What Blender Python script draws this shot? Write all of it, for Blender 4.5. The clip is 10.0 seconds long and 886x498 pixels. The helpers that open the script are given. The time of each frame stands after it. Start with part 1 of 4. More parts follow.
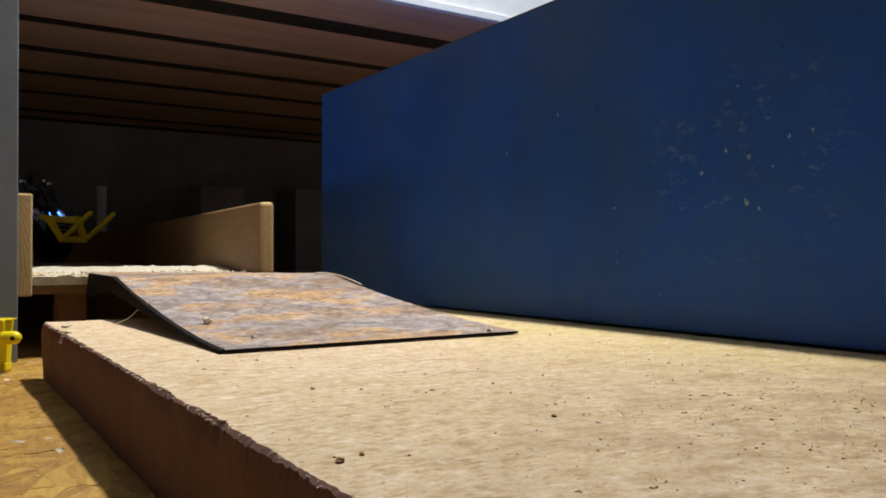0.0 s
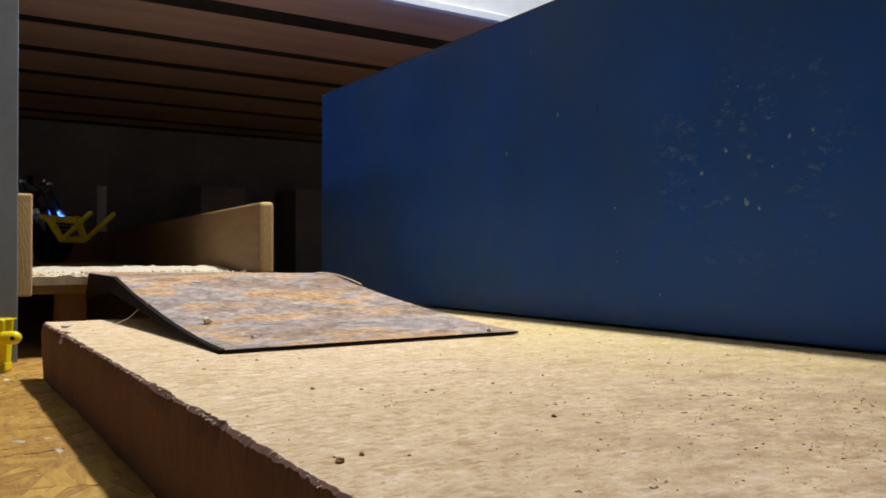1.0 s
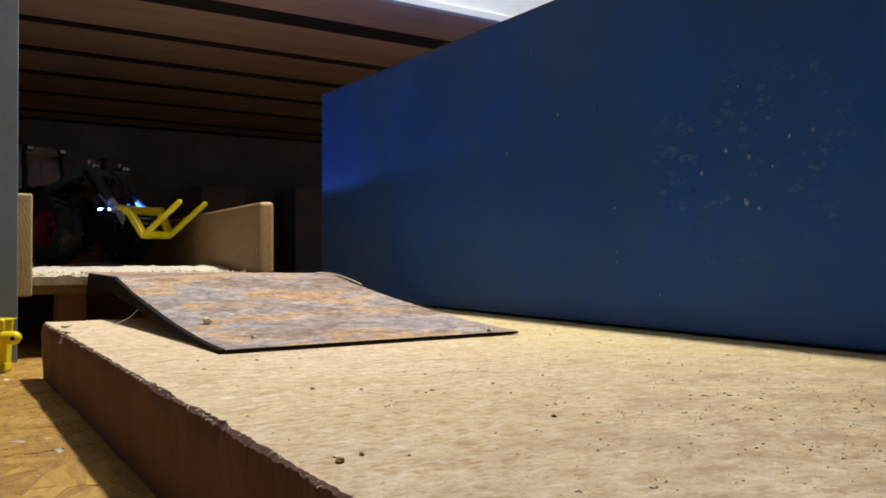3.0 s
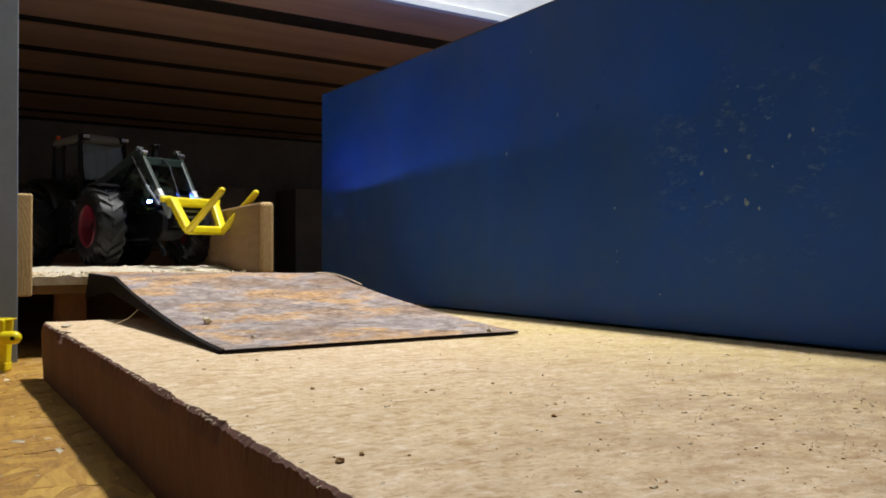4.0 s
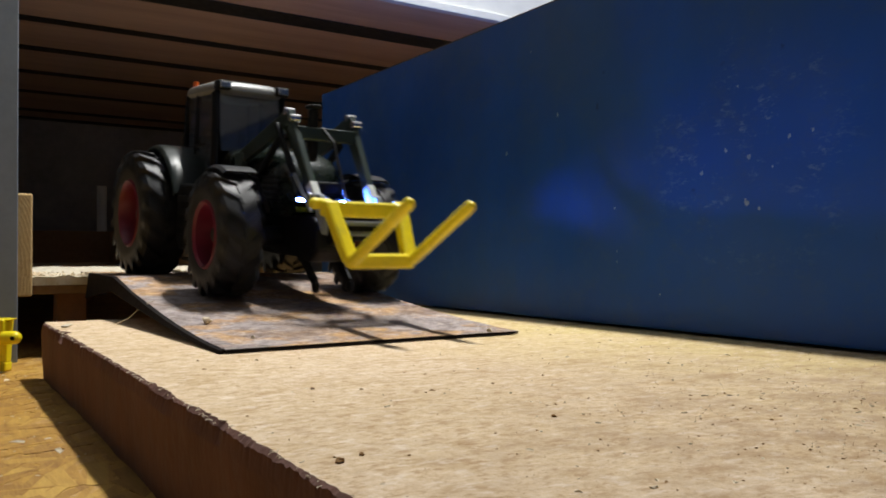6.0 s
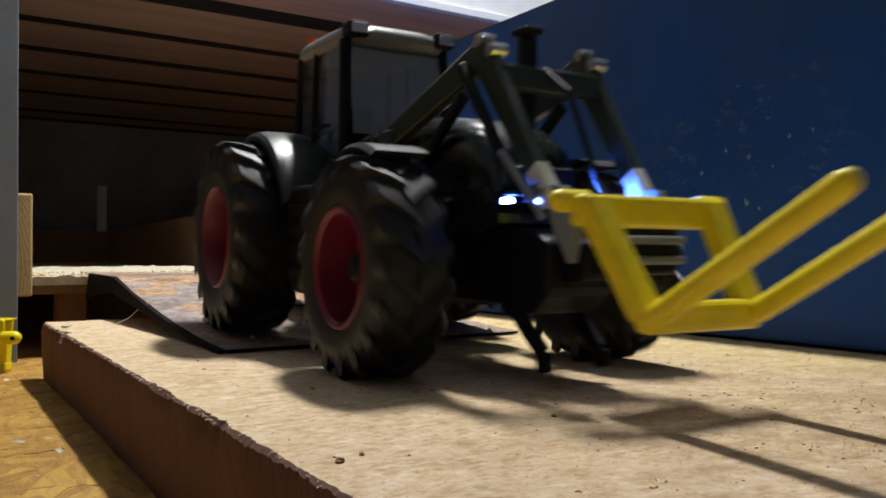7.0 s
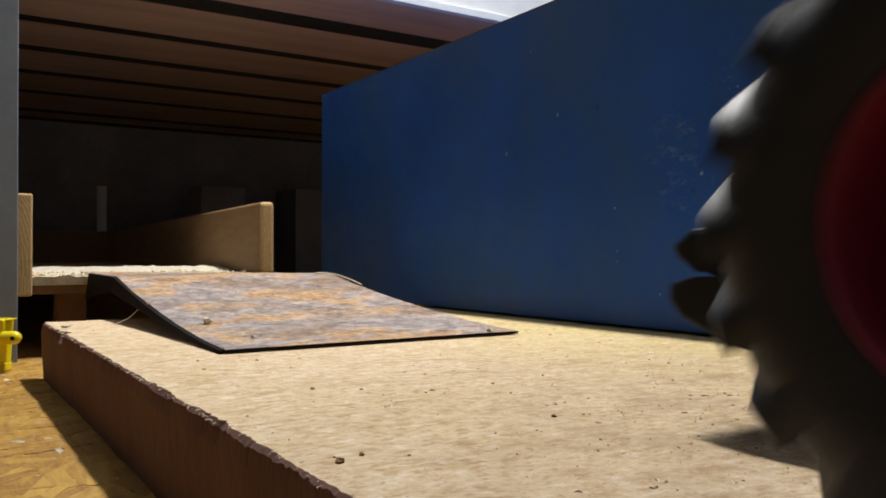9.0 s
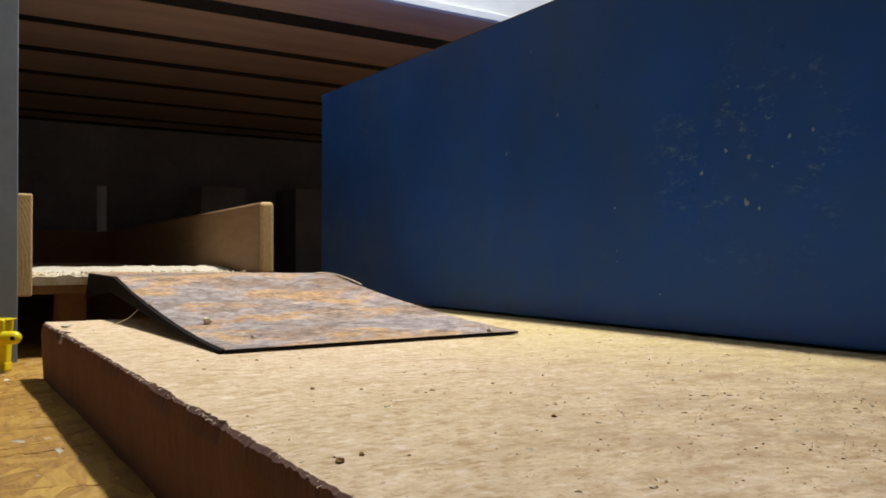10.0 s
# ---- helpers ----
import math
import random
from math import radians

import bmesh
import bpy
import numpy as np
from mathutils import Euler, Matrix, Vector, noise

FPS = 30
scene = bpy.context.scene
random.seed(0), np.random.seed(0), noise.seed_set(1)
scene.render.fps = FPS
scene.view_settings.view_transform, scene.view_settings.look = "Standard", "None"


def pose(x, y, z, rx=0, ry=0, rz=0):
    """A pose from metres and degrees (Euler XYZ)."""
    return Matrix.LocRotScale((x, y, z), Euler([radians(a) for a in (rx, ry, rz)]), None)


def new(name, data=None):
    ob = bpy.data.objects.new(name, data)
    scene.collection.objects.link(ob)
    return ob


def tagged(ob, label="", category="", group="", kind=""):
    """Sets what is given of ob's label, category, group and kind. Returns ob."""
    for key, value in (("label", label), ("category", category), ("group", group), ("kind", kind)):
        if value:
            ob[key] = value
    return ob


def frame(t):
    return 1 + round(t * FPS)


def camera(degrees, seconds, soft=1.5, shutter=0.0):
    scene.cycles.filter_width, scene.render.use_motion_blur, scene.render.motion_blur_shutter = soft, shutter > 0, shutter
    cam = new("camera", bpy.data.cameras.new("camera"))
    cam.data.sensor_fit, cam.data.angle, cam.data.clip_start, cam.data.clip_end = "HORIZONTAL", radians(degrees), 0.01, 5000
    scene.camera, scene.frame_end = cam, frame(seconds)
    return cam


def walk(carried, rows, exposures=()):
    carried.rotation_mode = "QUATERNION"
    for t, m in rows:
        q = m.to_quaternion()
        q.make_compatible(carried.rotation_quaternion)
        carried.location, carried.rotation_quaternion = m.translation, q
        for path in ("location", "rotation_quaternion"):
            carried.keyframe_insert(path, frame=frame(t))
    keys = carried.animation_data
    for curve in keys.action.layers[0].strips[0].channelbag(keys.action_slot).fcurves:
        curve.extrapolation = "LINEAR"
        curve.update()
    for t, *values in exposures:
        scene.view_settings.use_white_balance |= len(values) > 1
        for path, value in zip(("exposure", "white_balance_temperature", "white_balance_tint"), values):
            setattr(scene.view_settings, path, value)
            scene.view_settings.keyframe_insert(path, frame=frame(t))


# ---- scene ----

MM = 0.001

# camera: stands still, low beside the board
cam = camera(57.98, 10.0, soft=1.8, shutter=0.6)
STAND = pose(0, 0, 0.0285, 90.45, 0, -32.86)
walk(cam, [(0.0, STAND), (10.0, STAND)])

# world: dim room light that fills the closed room
world = bpy.data.worlds.new("world")
scene.world = world
world.use_nodes = True
world.node_tree.nodes["Background"].inputs[0].default_value = (0.5, 0.55, 0.6, 1)
world.node_tree.nodes["Background"].inputs[1].default_value = 0.05

# hanging tube lamp over the board, in front of the shelf
lamp = new("work_lamp_light", bpy.data.lights.new("work_lamp_light", "AREA"))
lamp.data.energy = 6.6
lamp.data.color = (0.985, 0.972, 0.94)
lamp.data.shape, lamp.data.size, lamp.data.size_y = "RECTANGLE", 0.03, 0.16
lamp.location = (0.276, 0.40, 0.62)
upper = new("work_lamp_upper_light", bpy.data.lights.new("work_lamp_upper_light", "AREA"))
upper.data.energy = 6.6
upper.data.color = (0.985, 0.972, 0.94)
upper.data.shape, upper.data.size, upper.data.size_y = "RECTANGLE", 0.03, 0.16
upper.matrix_basis = pose(0.276, 0.40, 0.63, 180, 0, 0)
scene.view_settings.exposure = 0.0


# ---------------------------------------------------------------- materials
def nodes_of(name):
    m = bpy.data.materials.new(name)
    m.use_nodes = True
    nt = m.node_tree
    return m, nt, nt.nodes["Principled BSDF"]


def node(nt, kind, **values):
    n = nt.nodes.new(kind)
    for k, v in values.items():
        n.inputs[k].default_value = v
    return n


def coords(nt, scale=(1, 1, 1)):
    tc = nt.nodes.new("ShaderNodeTexCoord")
    mp = nt.nodes.new("ShaderNodeMapping")
    mp.inputs["Scale"].default_value = scale
    nt.links.new(tc.outputs["Object"], mp.inputs["Vector"])
    return mp.outputs["Vector"]


def noise_of(nt, vec, scale, detail=5, rough=0.6):
    n = node(nt, "ShaderNodeTexNoise", Scale=scale, Detail=detail, Roughness=rough)
    nt.links.new(vec, n.inputs["Vector"])
    return n.outputs["Fac"]


def ramp(nt, fac, stops):
    r = nt.nodes.new("ShaderNodeValToRGB")
    e = r.color_ramp.elements
    while len(e) < len(stops):
        e.new(0.5)
    for el, (p, c) in zip(e, stops):
        el.position = p
        el.color = (*c, 1) if len(c) == 3 else c
    nt.links.new(fac, r.inputs["Fac"])
    return r.outputs["Color"]


def mix(nt, fac, a, b, blend="MIX"):
    m = nt.nodes.new("ShaderNodeMix")
    m.data_type, m.blend_type = "RGBA", blend
    for sock, v in ((m.inputs[0], fac), (m.inputs[6], a), (m.inputs[7], b)):
        if isinstance(v, (int, float)):
            sock.default_value = v
        elif isinstance(v, tuple):
            sock.default_value = (*v, 1)
        else:
            nt.links.new(v, sock)
    return m.outputs[2]


def bump(nt, bsdf, fac, strength=0.3, distance=0.0005):
    b = node(nt, "ShaderNodeBump", Strength=strength, Distance=distance)
    nt.links.new(fac, b.inputs["Height"])
    nt.links.new(b.outputs["Normal"], bsdf.inputs["Normal"])


def mat_surface(name, base, dark, scale, stretch=(1, 1, 1), rough=0.7, metal=0.0, bumps=0.3, fine=6.0, spec=0.5, depth=0.0004):
    """Two colours mixed at two scales of noise, with relief."""
    m, nt, b = nodes_of(name)
    v = coords(nt, stretch)
    n1 = noise_of(nt, v, scale)
    n2 = noise_of(nt, v, scale * fine)
    c = mix(nt, ramp(nt, n1, [(0.35, (0, 0, 0)), (0.7, (1, 1, 1))]), base, dark)
    c2 = mix(nt, 0.35, c, ramp(nt, n2, [(0.3, dark), (0.65, base)]))
    nt.links.new(c2, b.inputs["Base Color"])
    b.inputs["Metallic"].default_value = metal
    b.inputs["Specular IOR Level"].default_value = spec
    nt.links.new(ramp(nt, n2, [(0.2, (rough * 0.8,) * 3), (0.8, (min(1, rough * 1.15),) * 3)]), b.inputs["Roughness"])
    bump(nt, b, n2, bumps, depth)
    return m


def mat_chipboard():
    m, nt, b = nodes_of("worn_board")
    v = coords(nt)
    big = noise_of(nt, v, 13, 5, 0.6)
    mid = noise_of(nt, coords(nt, (0.9, 1.0, 1)), 120, 8, 0.8)
    fine = noise_of(nt, coords(nt, (0.9, 1.0, 1)), 520, 8, 0.85)
    c = ramp(nt, big, [(0.3, (0.62, 0.45, 0.21)), (0.5, (0.68, 0.51, 0.30)), (0.7, (0.74, 0.57, 0.42))])
    c = mix(nt, 0.5, c, ramp(nt, mid, [(0.34, (0.34, 0.21, 0.10)), (0.47, (0.62, 0.46, 0.28)), (0.66, (0.78, 0.65, 0.50))]))
    c = mix(nt, 0.42, c, ramp(nt, fine, [(0.36, (0.18, 0.10, 0.045)), (0.47, (0.62, 0.47, 0.30)), (0.64, (0.86, 0.76, 0.62))]))
    # yellowed strip that was covered beside the cabinet
    sep = node(nt, "ShaderNodeSeparateXYZ")
    nt.links.new(v, sep.inputs["Vector"])
    aged = ramp(nt, sep.outputs["X"], [(0.115, (0, 0, 0)), (0.205, (0.9, 0.9, 0.9))])
    aged = mix(nt, 1.0, aged, ramp(nt, noise_of(nt, v, 24, 6, 0.7), [(0.30, (0.3, 0.3, 0.3)), (0.56, (1, 1, 1))]), "MULTIPLY")
    c = mix(nt, aged, c, mix(nt, 0.35, (0.60, 0.49, 0.17), c))
    # brown rubbed blotches, two sizes
    blot = noise_of(nt, coords(nt, (1.0, 1.7, 1)), 46, 8, 0.74)
    c = mix(nt, ramp(nt, blot, [(0.53, (0, 0, 0)), (0.66, (0.62, 0.62, 0.62))]), c, (0.40, 0.25, 0.10))
    for size, lo, hi, top in ((210, 0.54, 0.64, 0.5), (430, 0.56, 0.64, 0.6)):
        fleck = noise_of(nt, coords(nt, (0.8, 1.3, 1)), size, 5, 0.65)
        c = mix(nt, ramp(nt, fleck, [(lo, (0, 0, 0)), (hi, (top,) * 3)]), c, (0.36, 0.21, 0.085))
    pale = noise_of(nt, coords(nt, (0.8, 1.3, 1)), 260, 5, 0.65)
    c = mix(nt, ramp(nt, pale, [(0.55, (0, 0, 0)), (0.66, (0.6, 0.6, 0.6))]), c, (0.86, 0.74, 0.60))
    # browner and darker towards the near right of the board, broken up by noise
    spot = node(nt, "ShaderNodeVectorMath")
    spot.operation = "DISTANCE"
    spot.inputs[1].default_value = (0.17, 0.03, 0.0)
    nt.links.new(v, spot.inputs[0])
    near_brown = ramp(nt, spot.outputs["Value"], [(0.03, (1, 1, 1)), (0.17, (0, 0, 0))])
    near_brown = mix(nt, 1.0, near_brown, ramp(nt, noise_of(nt, v, 60, 8, 0.8), [(0.36, (0, 0, 0)), (0.60, (1, 1, 1))]), "MULTIPLY")
    c = mix(nt, near_brown, c, (0.34, 0.23, 0.14))
    nt.links.new(c, b.inputs["Base Color"])
    b.inputs["Roughness"].default_value = 0.9
    b.inputs["Specular IOR Level"].default_value = 0.2
    bump(nt, b, mix(nt, 0.6, mid, fine), 0.6, 0.0005)
    return m


def mat_rust():
    m, nt, b = nodes_of("rusty_steel")
    big = noise_of(nt, coords(nt, (0.8, 0.9, 0.2)), 24, 7, 0.66)
    blot = noise_of(nt, coords(nt, (0.75, 0.9, 0.3)), 36, 6, 0.64)
    mid = noise_of(nt, coords(nt, (0.75, 1, 1)), 150, 9, 0.8)
    fine = noise_of(nt, coords(nt, (0.5, 1, 1)), 700, 8, 0.85)
    steel = ramp(nt, mid, [(0.36, (0.07, 0.052, 0.050)), (0.5, (0.30, 0.25, 0.25)), (0.64, (0.62, 0.56, 0.57))])
    brown = ramp(nt, mid, [(0.36, (0.07, 0.030, 0.014)), (0.5, (0.25, 0.125, 0.05)), (0.64, (0.46, 0.28, 0.12))])
    rust = ramp(nt, mid, [(0.36, (0.20, 0.075, 0.010)), (0.5, (0.50, 0.23, 0.020)), (0.64, (0.72, 0.40, 0.045))])
    c = mix(nt, ramp(nt, big, [(0.47, (0, 0, 0)), (0.57, (1, 1, 1))]), steel, brown)
    c = mix(nt, ramp(nt, blot, [(0.52, (0, 0, 0)), (0.56, (0.75, 0.75, 0.75)), (0.64, (1, 1, 1))]), c, rust)
    c = mix(nt, 0.42, c, ramp(nt, fine, [(0.42, (0.02, 0.012, 0.010)), (0.50, (0.36, 0.27, 0.21)), (0.58, (0.80, 0.70, 0.64))]))
    grain = noise_of(nt, coords(nt, (0.65, 1, 1)), 330, 6, 0.7)
    c = mix(nt, ramp(nt, grain, [(0.55, (0, 0, 0)), (0.64, (0.65, 0.65, 0.65))]), c, (0.10, 0.062, 0.045))
    pale = noise_of(nt, coords(nt, (0.4, 1, 1)), 300, 5, 0.7)
    c = mix(nt, ramp(nt, pale, [(0.60, (0, 0, 0)), (0.68, (0.75, 0.75, 0.75))]), c, (0.62, 0.54, 0.48))
    dark = noise_of(nt, coords(nt, (0.6, 1, 1)), 60, 8, 0.78)
    c = mix(nt, ramp(nt, dark, [(0.56, (0, 0, 0)), (0.66, (0.8, 0.8, 0.8))]), c, (0.06, 0.034, 0.026))
    nt.links.new(c, b.inputs["Base Color"])
    nt.links.new(ramp(nt, blot, [(0.45, (0.42,) * 3), (0.58, (0.8,) * 3)]), b.inputs["Roughness"])
    b.inputs["Metallic"].default_value = 0.1
    bump(nt, b, mix(nt, 0.5, mid, fine), 0.7, 0.0006)
    return m


def mat_blue():
    m, nt, b = nodes_of("scuffed_blue_paint")
    v = coords(nt)
    big = noise_of(nt, v, 9, 4)
    c = ramp(nt, big, [(0.35, (0.011, 0.076, 0.345)), (0.65, (0.017, 0.100, 0.45))])
    dust = noise_of(nt, coords(nt, (1, 1.0, 0.6)), 14, 6, 0.65)
    c = mix(nt, ramp(nt, dust, [(0.42, (0, 0, 0)), (0.66, (0.65, 0.65, 0.65))]), c, (0.036, 0.095, 0.235))
    film = noise_of(nt, coords(nt, (1, 0.8, 1.2)), 90, 8, 0.8)
    c = mix(nt, ramp(nt, film, [(0.50, (0, 0, 0)), (0.72, (0.45, 0.45, 0.45))]), c, (0.06, 0.11, 0.20))
    sc = noise_of(nt, coords(nt, (1, 0.5, 1.4)), 160, 8, 0.8)
    area = noise_of(nt, v, 22, 3)
    area2 = noise_of(nt, coords(nt, (1, 1, 1)), 7, 2)
    w = mix(nt, 1.0, ramp(nt, sc, [(0.60, (0, 0, 0)), (0.68, (1, 1, 1))]), ramp(nt, area, [(0.50, (0, 0, 0)), (0.62, (1, 1, 1))]), "MULTIPLY")
    w = mix(nt, 1.0, w, ramp(nt, area2, [(0.47, (0, 0, 0)), (0.60, (0.8, 0.8, 0.8))]), "MULTIPLY")
    c = mix(nt, w, c, (0.14, 0.21, 0.32))
    spot = node(nt, "ShaderNodeVectorMath")
    spot.operation = "DISTANCE"
    spot.inputs[1].default_value = (0.228, 0.168, 0.062)
    nt.links.new(v, spot.inputs[0])
    near = ramp(nt, spot.outputs["Value"], [(0.008, (1, 1, 1)), (0.046, (0, 0, 0))])
    scr = noise_of(nt, coords(nt, (1, 0.7, 1.6)), 230, 8, 0.8)
    blot = noise_of(nt, v, 62, 4, 0.6)
    near = mix(nt, 1.0, near, ramp(nt, blot, [(0.46, (0, 0, 0)), (0.60, (1, 1, 1))]), "MULTIPLY")
    near = mix(nt, 1.0, near, ramp(nt, scr, [(0.53, (0, 0, 0)), (0.62, (1, 1, 1))]), "MULTIPLY")
    c = mix(nt, near, c, (0.21, 0.30, 0.46))
    dk = noise_of(nt, v, 70, 4)
    c = mix(nt, ramp(nt, dk, [(0.70, (0, 0, 0)), (0.78, (0.7, 0.7, 0.7))]), c, (0.008, 0.015, 0.03))
    nt.links.new(c, b.inputs["Base Color"])
    nt.links.new(ramp(nt, noise_of(nt, v, 60, 6), [(0.3, (0.38,) * 3), (0.7, (0.6,) * 3)]), b.inputs["Roughness"])
    b.inputs["Specular IOR Level"].default_value = 0.3
    bump(nt, b, mix(nt, 0.6, noise_of(nt, v, 35, 4), sc), 0.12, 0.0006)
    return m


def mat_grain_end():
    """End grain: close curved rings with a rough saw cut."""
    m, nt, b = nodes_of("pine_end_grain")
    v = coords(nt)
    wv = node(nt, "ShaderNodeTexWave", Scale=190.0, Distortion=5.0, Detail=3.0)
    wv.wave_type, wv.rings_direction = "RINGS", "Y"
    mp = nt.nodes.new("ShaderNodeMapping")
    mp.inputs["Location"].default_value = (0.03, 0, -0.02)
    nt.links.new(v, mp.inputs["Vector"])
    nt.links.new(mp.outputs["Vector"], wv.inputs["Vector"])
    n = noise_of(nt, v, 420, 6, 0.75)
    c = ramp(nt, wv.outputs["Fac"], [(0.2, (0.52, 0.35, 0.145)), (0.7, (0.58, 0.41, 0.185))])
    c = mix(nt, 0.4, c, ramp(nt, n, [(0.3, (0.30, 0.18, 0.07)), (0.65, (0.66, 0.48, 0.24))]))
    nt.links.new(c, b.inputs["Base Color"])
    b.inputs["Roughness"].default_value = 0.85
    bump(nt, b, mix(nt, 0.75, wv.outputs["Fac"], n), 0.45, 0.0005)
    return m


def mat_strand():
    m, nt, b = nodes_of("wood_strand")
    g = nt.nodes.new("ShaderNodeNewGeometry")
    c = ramp(nt, g.outputs["Random Per Island"], [(0.0, (0.22, 0.095, 0.010)), (0.4, (0.34, 0.165, 0.018)), (0.8, (0.43, 0.235, 0.030)), (1.0, (0.54, 0.33, 0.06))])
    n = noise_of(nt, coords(nt, (1, 0.15, 1)), 500, 6, 0.7)
    c = mix(nt, 0.4, c, ramp(nt, n, [(0.3, (0.20, 0.09, 0.015)), (0.65, (0.56, 0.33, 0.06))]))
    nt.links.new(c, b.inputs["Base Color"])
    b.inputs["Roughness"].default_value = 0.6
    bump(nt, b, n, 0.5, 0.0004)
    return m


def mat_osb():
    m, nt, b = nodes_of("osb_floor")
    v = coords(nt)
    warp = noise_of(nt, v, 60, 3)
    vo = node(nt, "ShaderNodeTexVoronoi", Scale=95.0, Randomness=1.0)
    mp = nt.nodes.new("ShaderNodeMapping")
    mp.inputs["Scale"].default_value = (1.0, 0.32, 1)
    mp.inputs["Rotation"].default_value = (0, 0, 0.5)
    nt.links.new(mix(nt, 0.05, v, warp, "ADD"), mp.inputs["Vector"])
    nt.links.new(mp.outputs["Vector"], vo.inputs["Vector"])
    sep = nt.nodes.new("ShaderNodeSeparateColor")
    nt.links.new(vo.outputs["Color"], sep.inputs["Color"])
    c = ramp(nt, sep.outputs["Red"], [(0.0, (0.24, 0.10, 0.012)), (0.5, (0.38, 0.19, 0.025)), (1.0, (0.50, 0.29, 0.05))])
    g = noise_of(nt, coords(nt, (1, 0.12, 1)), 420, 5, 0.7)
    c = mix(nt, 0.4, c, ramp(nt, g, [(0.3, (0.30, 0.16, 0.05)), (0.65, (0.70, 0.47, 0.18))]))
    nt.links.new(c, b.inputs["Base Color"])
    b.inputs["Roughness"].default_value = 0.6
    bump(nt, b, mix(nt, 0.4, sep.outputs["Green"], g), 0.5, 0.0006)
    return m


def mat_plain(name, col, rough=0.4, metal=0.0, spec=0.5, coat=0.0):
    m, nt, b = nodes_of(name)
    n = noise_of(nt, coords(nt), 180, 5)
    c = mix(nt, ramp(nt, n, [(0.35, (0, 0, 0)), (0.7, (0.5, 0.5, 0.5))]), tuple(col), tuple(x * 0.72 for x in col))
    nt.links.new(c, b.inputs["Base Color"])
    nt.links.new(ramp(nt, n, [(0.3, (rough * 0.85,) * 3), (0.7, (min(1, rough * 1.2),) * 3)]), b.inputs["Roughness"])
    b.inputs["Metallic"].default_value = metal
    b.inputs["Specular IOR Level"].default_value = spec
    b.inputs["Coat Weight"].default_value = coat
    return m


def mat_glow(name, col, strength):
    m, nt, b = nodes_of(name)
    b.inputs["Base Color"].default_value = (0.8, 0.8, 0.8, 1)
    b.inputs["Emission Color"].default_value = (*col, 1)
    b.inputs["Emission Strength"].default_value = strength
    return m


def mat_glass(name):
    m, nt, b = nodes_of(name)
    nt.nodes.remove(b)
    out = nt.nodes["Material Output"]
    tr = node(nt, "ShaderNodeBsdfTransparent", Color=(0.72, 0.76, 0.76, 1))
    gl = node(nt, "ShaderNodeBsdfGlossy", Color=(0.9, 0.9, 0.9, 1), Roughness=0.06)
    mx = node(nt, "ShaderNodeMixShader", Fac=0.17)
    nt.links.new(tr.outputs[0], mx.inputs[1])
    nt.links.new(gl.outputs[0], mx.inputs[2])
    # patchy pale film painted in for the whitish reflections on the glass
    df = node(nt, "ShaderNodeBsdfDiffuse", Color=(0.30, 0.30, 0.33, 1))
    film = node(nt, "ShaderNodeMixShader")
    nt.links.new(ramp(nt, noise_of(nt, coords(nt), 110, 5, 0.65), [(0.38, (0.03,) * 3), (0.62, (0.16,) * 3)]), film.inputs[0])
    nt.links.new(mx.outputs[0], film.inputs[1])
    nt.links.new(df.outputs[0], film.inputs[2])
    nt.links.new(film.outputs[0], out.inputs["Surface"])
    return m


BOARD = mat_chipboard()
BOARD_SIDE = mat_surface("board_side_fibre", (0.17, 0.078, 0.055), (0.085, 0.036, 0.026), 38, (1, 1, 0.8), 0.9, bumps=0.8, depth=0.001)
RUST = mat_rust()
# near black, painted shade for the ramp's edges and left skirt
SHADE_BLACK = mat_surface("shade_black_steel", (0.014, 0.010, 0.010), (0.008, 0.006, 0.006), 80, rough=0.85, spec=0.12)
BLUE = mat_blue()
OSB = mat_osb()
STRAND = mat_strand()
# plank sides darkened in colour for their shade; PINE_END keeps the lit ends bright
PINE_SHADED = mat_surface("pine", (0.30, 0.18, 0.085), (0.19, 0.105, 0.045), 30, (6, 1, 6), 0.7, bumps=0.35, fine=5)
PINE_END = mat_grain_end()
PINE_DECK = mat_surface("deck_wood", (0.58, 0.41, 0.33), (0.38, 0.26, 0.21), 12, (0.3, 3, 3), 0.75, bumps=0.3)
WHITE_DECK = mat_surface("sawdust_plywood", (0.66, 0.61, 0.49), (0.50, 0.43, 0.31), 110, rough=0.9, bumps=0.8, depth=0.001)
GREY_STEEL = mat_surface("grey_painted_steel", (0.20, 0.235, 0.285), (0.15, 0.178, 0.215), 40, rough=0.5, bumps=0.15)
LIGHT_STEEL = mat_surface("light_grey_steel", (0.62, 0.64, 0.64), (0.52, 0.54, 0.55), 20, rough=0.45, bumps=0.1)
DUSTY = mat_surface("dusty_dark", (0.30, 0.30, 0.32), (0.16, 0.16, 0.175), 15, rough=0.85)
# cool pale tone set for the light that the unseen walls throw back
BOUNCE_PLASTER = mat_surface("bounce_plaster", (0.66, 0.72, 0.80), (0.57, 0.62, 0.70), 4, rough=0.9)
YELLOW = mat_plain("yellow_plastic", (0.86, 0.70, 0.008), 0.38)
GREEN = mat_plain("green_paint", (0.008, 0.014, 0.010), 0.25, coat=0.3)
FENDER_GREEN = mat_plain("fender_green_plastic", (0.007, 0.012, 0.010), 0.36, spec=0.4)
MATT_BLACK = mat_plain("matt_black_plastic", (0.004, 0.004, 0.004), 0.95, spec=0.05)
LOADER_GREEN = mat_plain("loader_green_paint", (0.021, 0.036, 0.030), 0.32, coat=0.25)
ROOF_GREY = mat_plain("roof_grey", (0.22, 0.225, 0.22), 0.35)
BLACK = mat_plain("black_plastic", (0.005, 0.0055, 0.007), 0.5, spec=0.2)
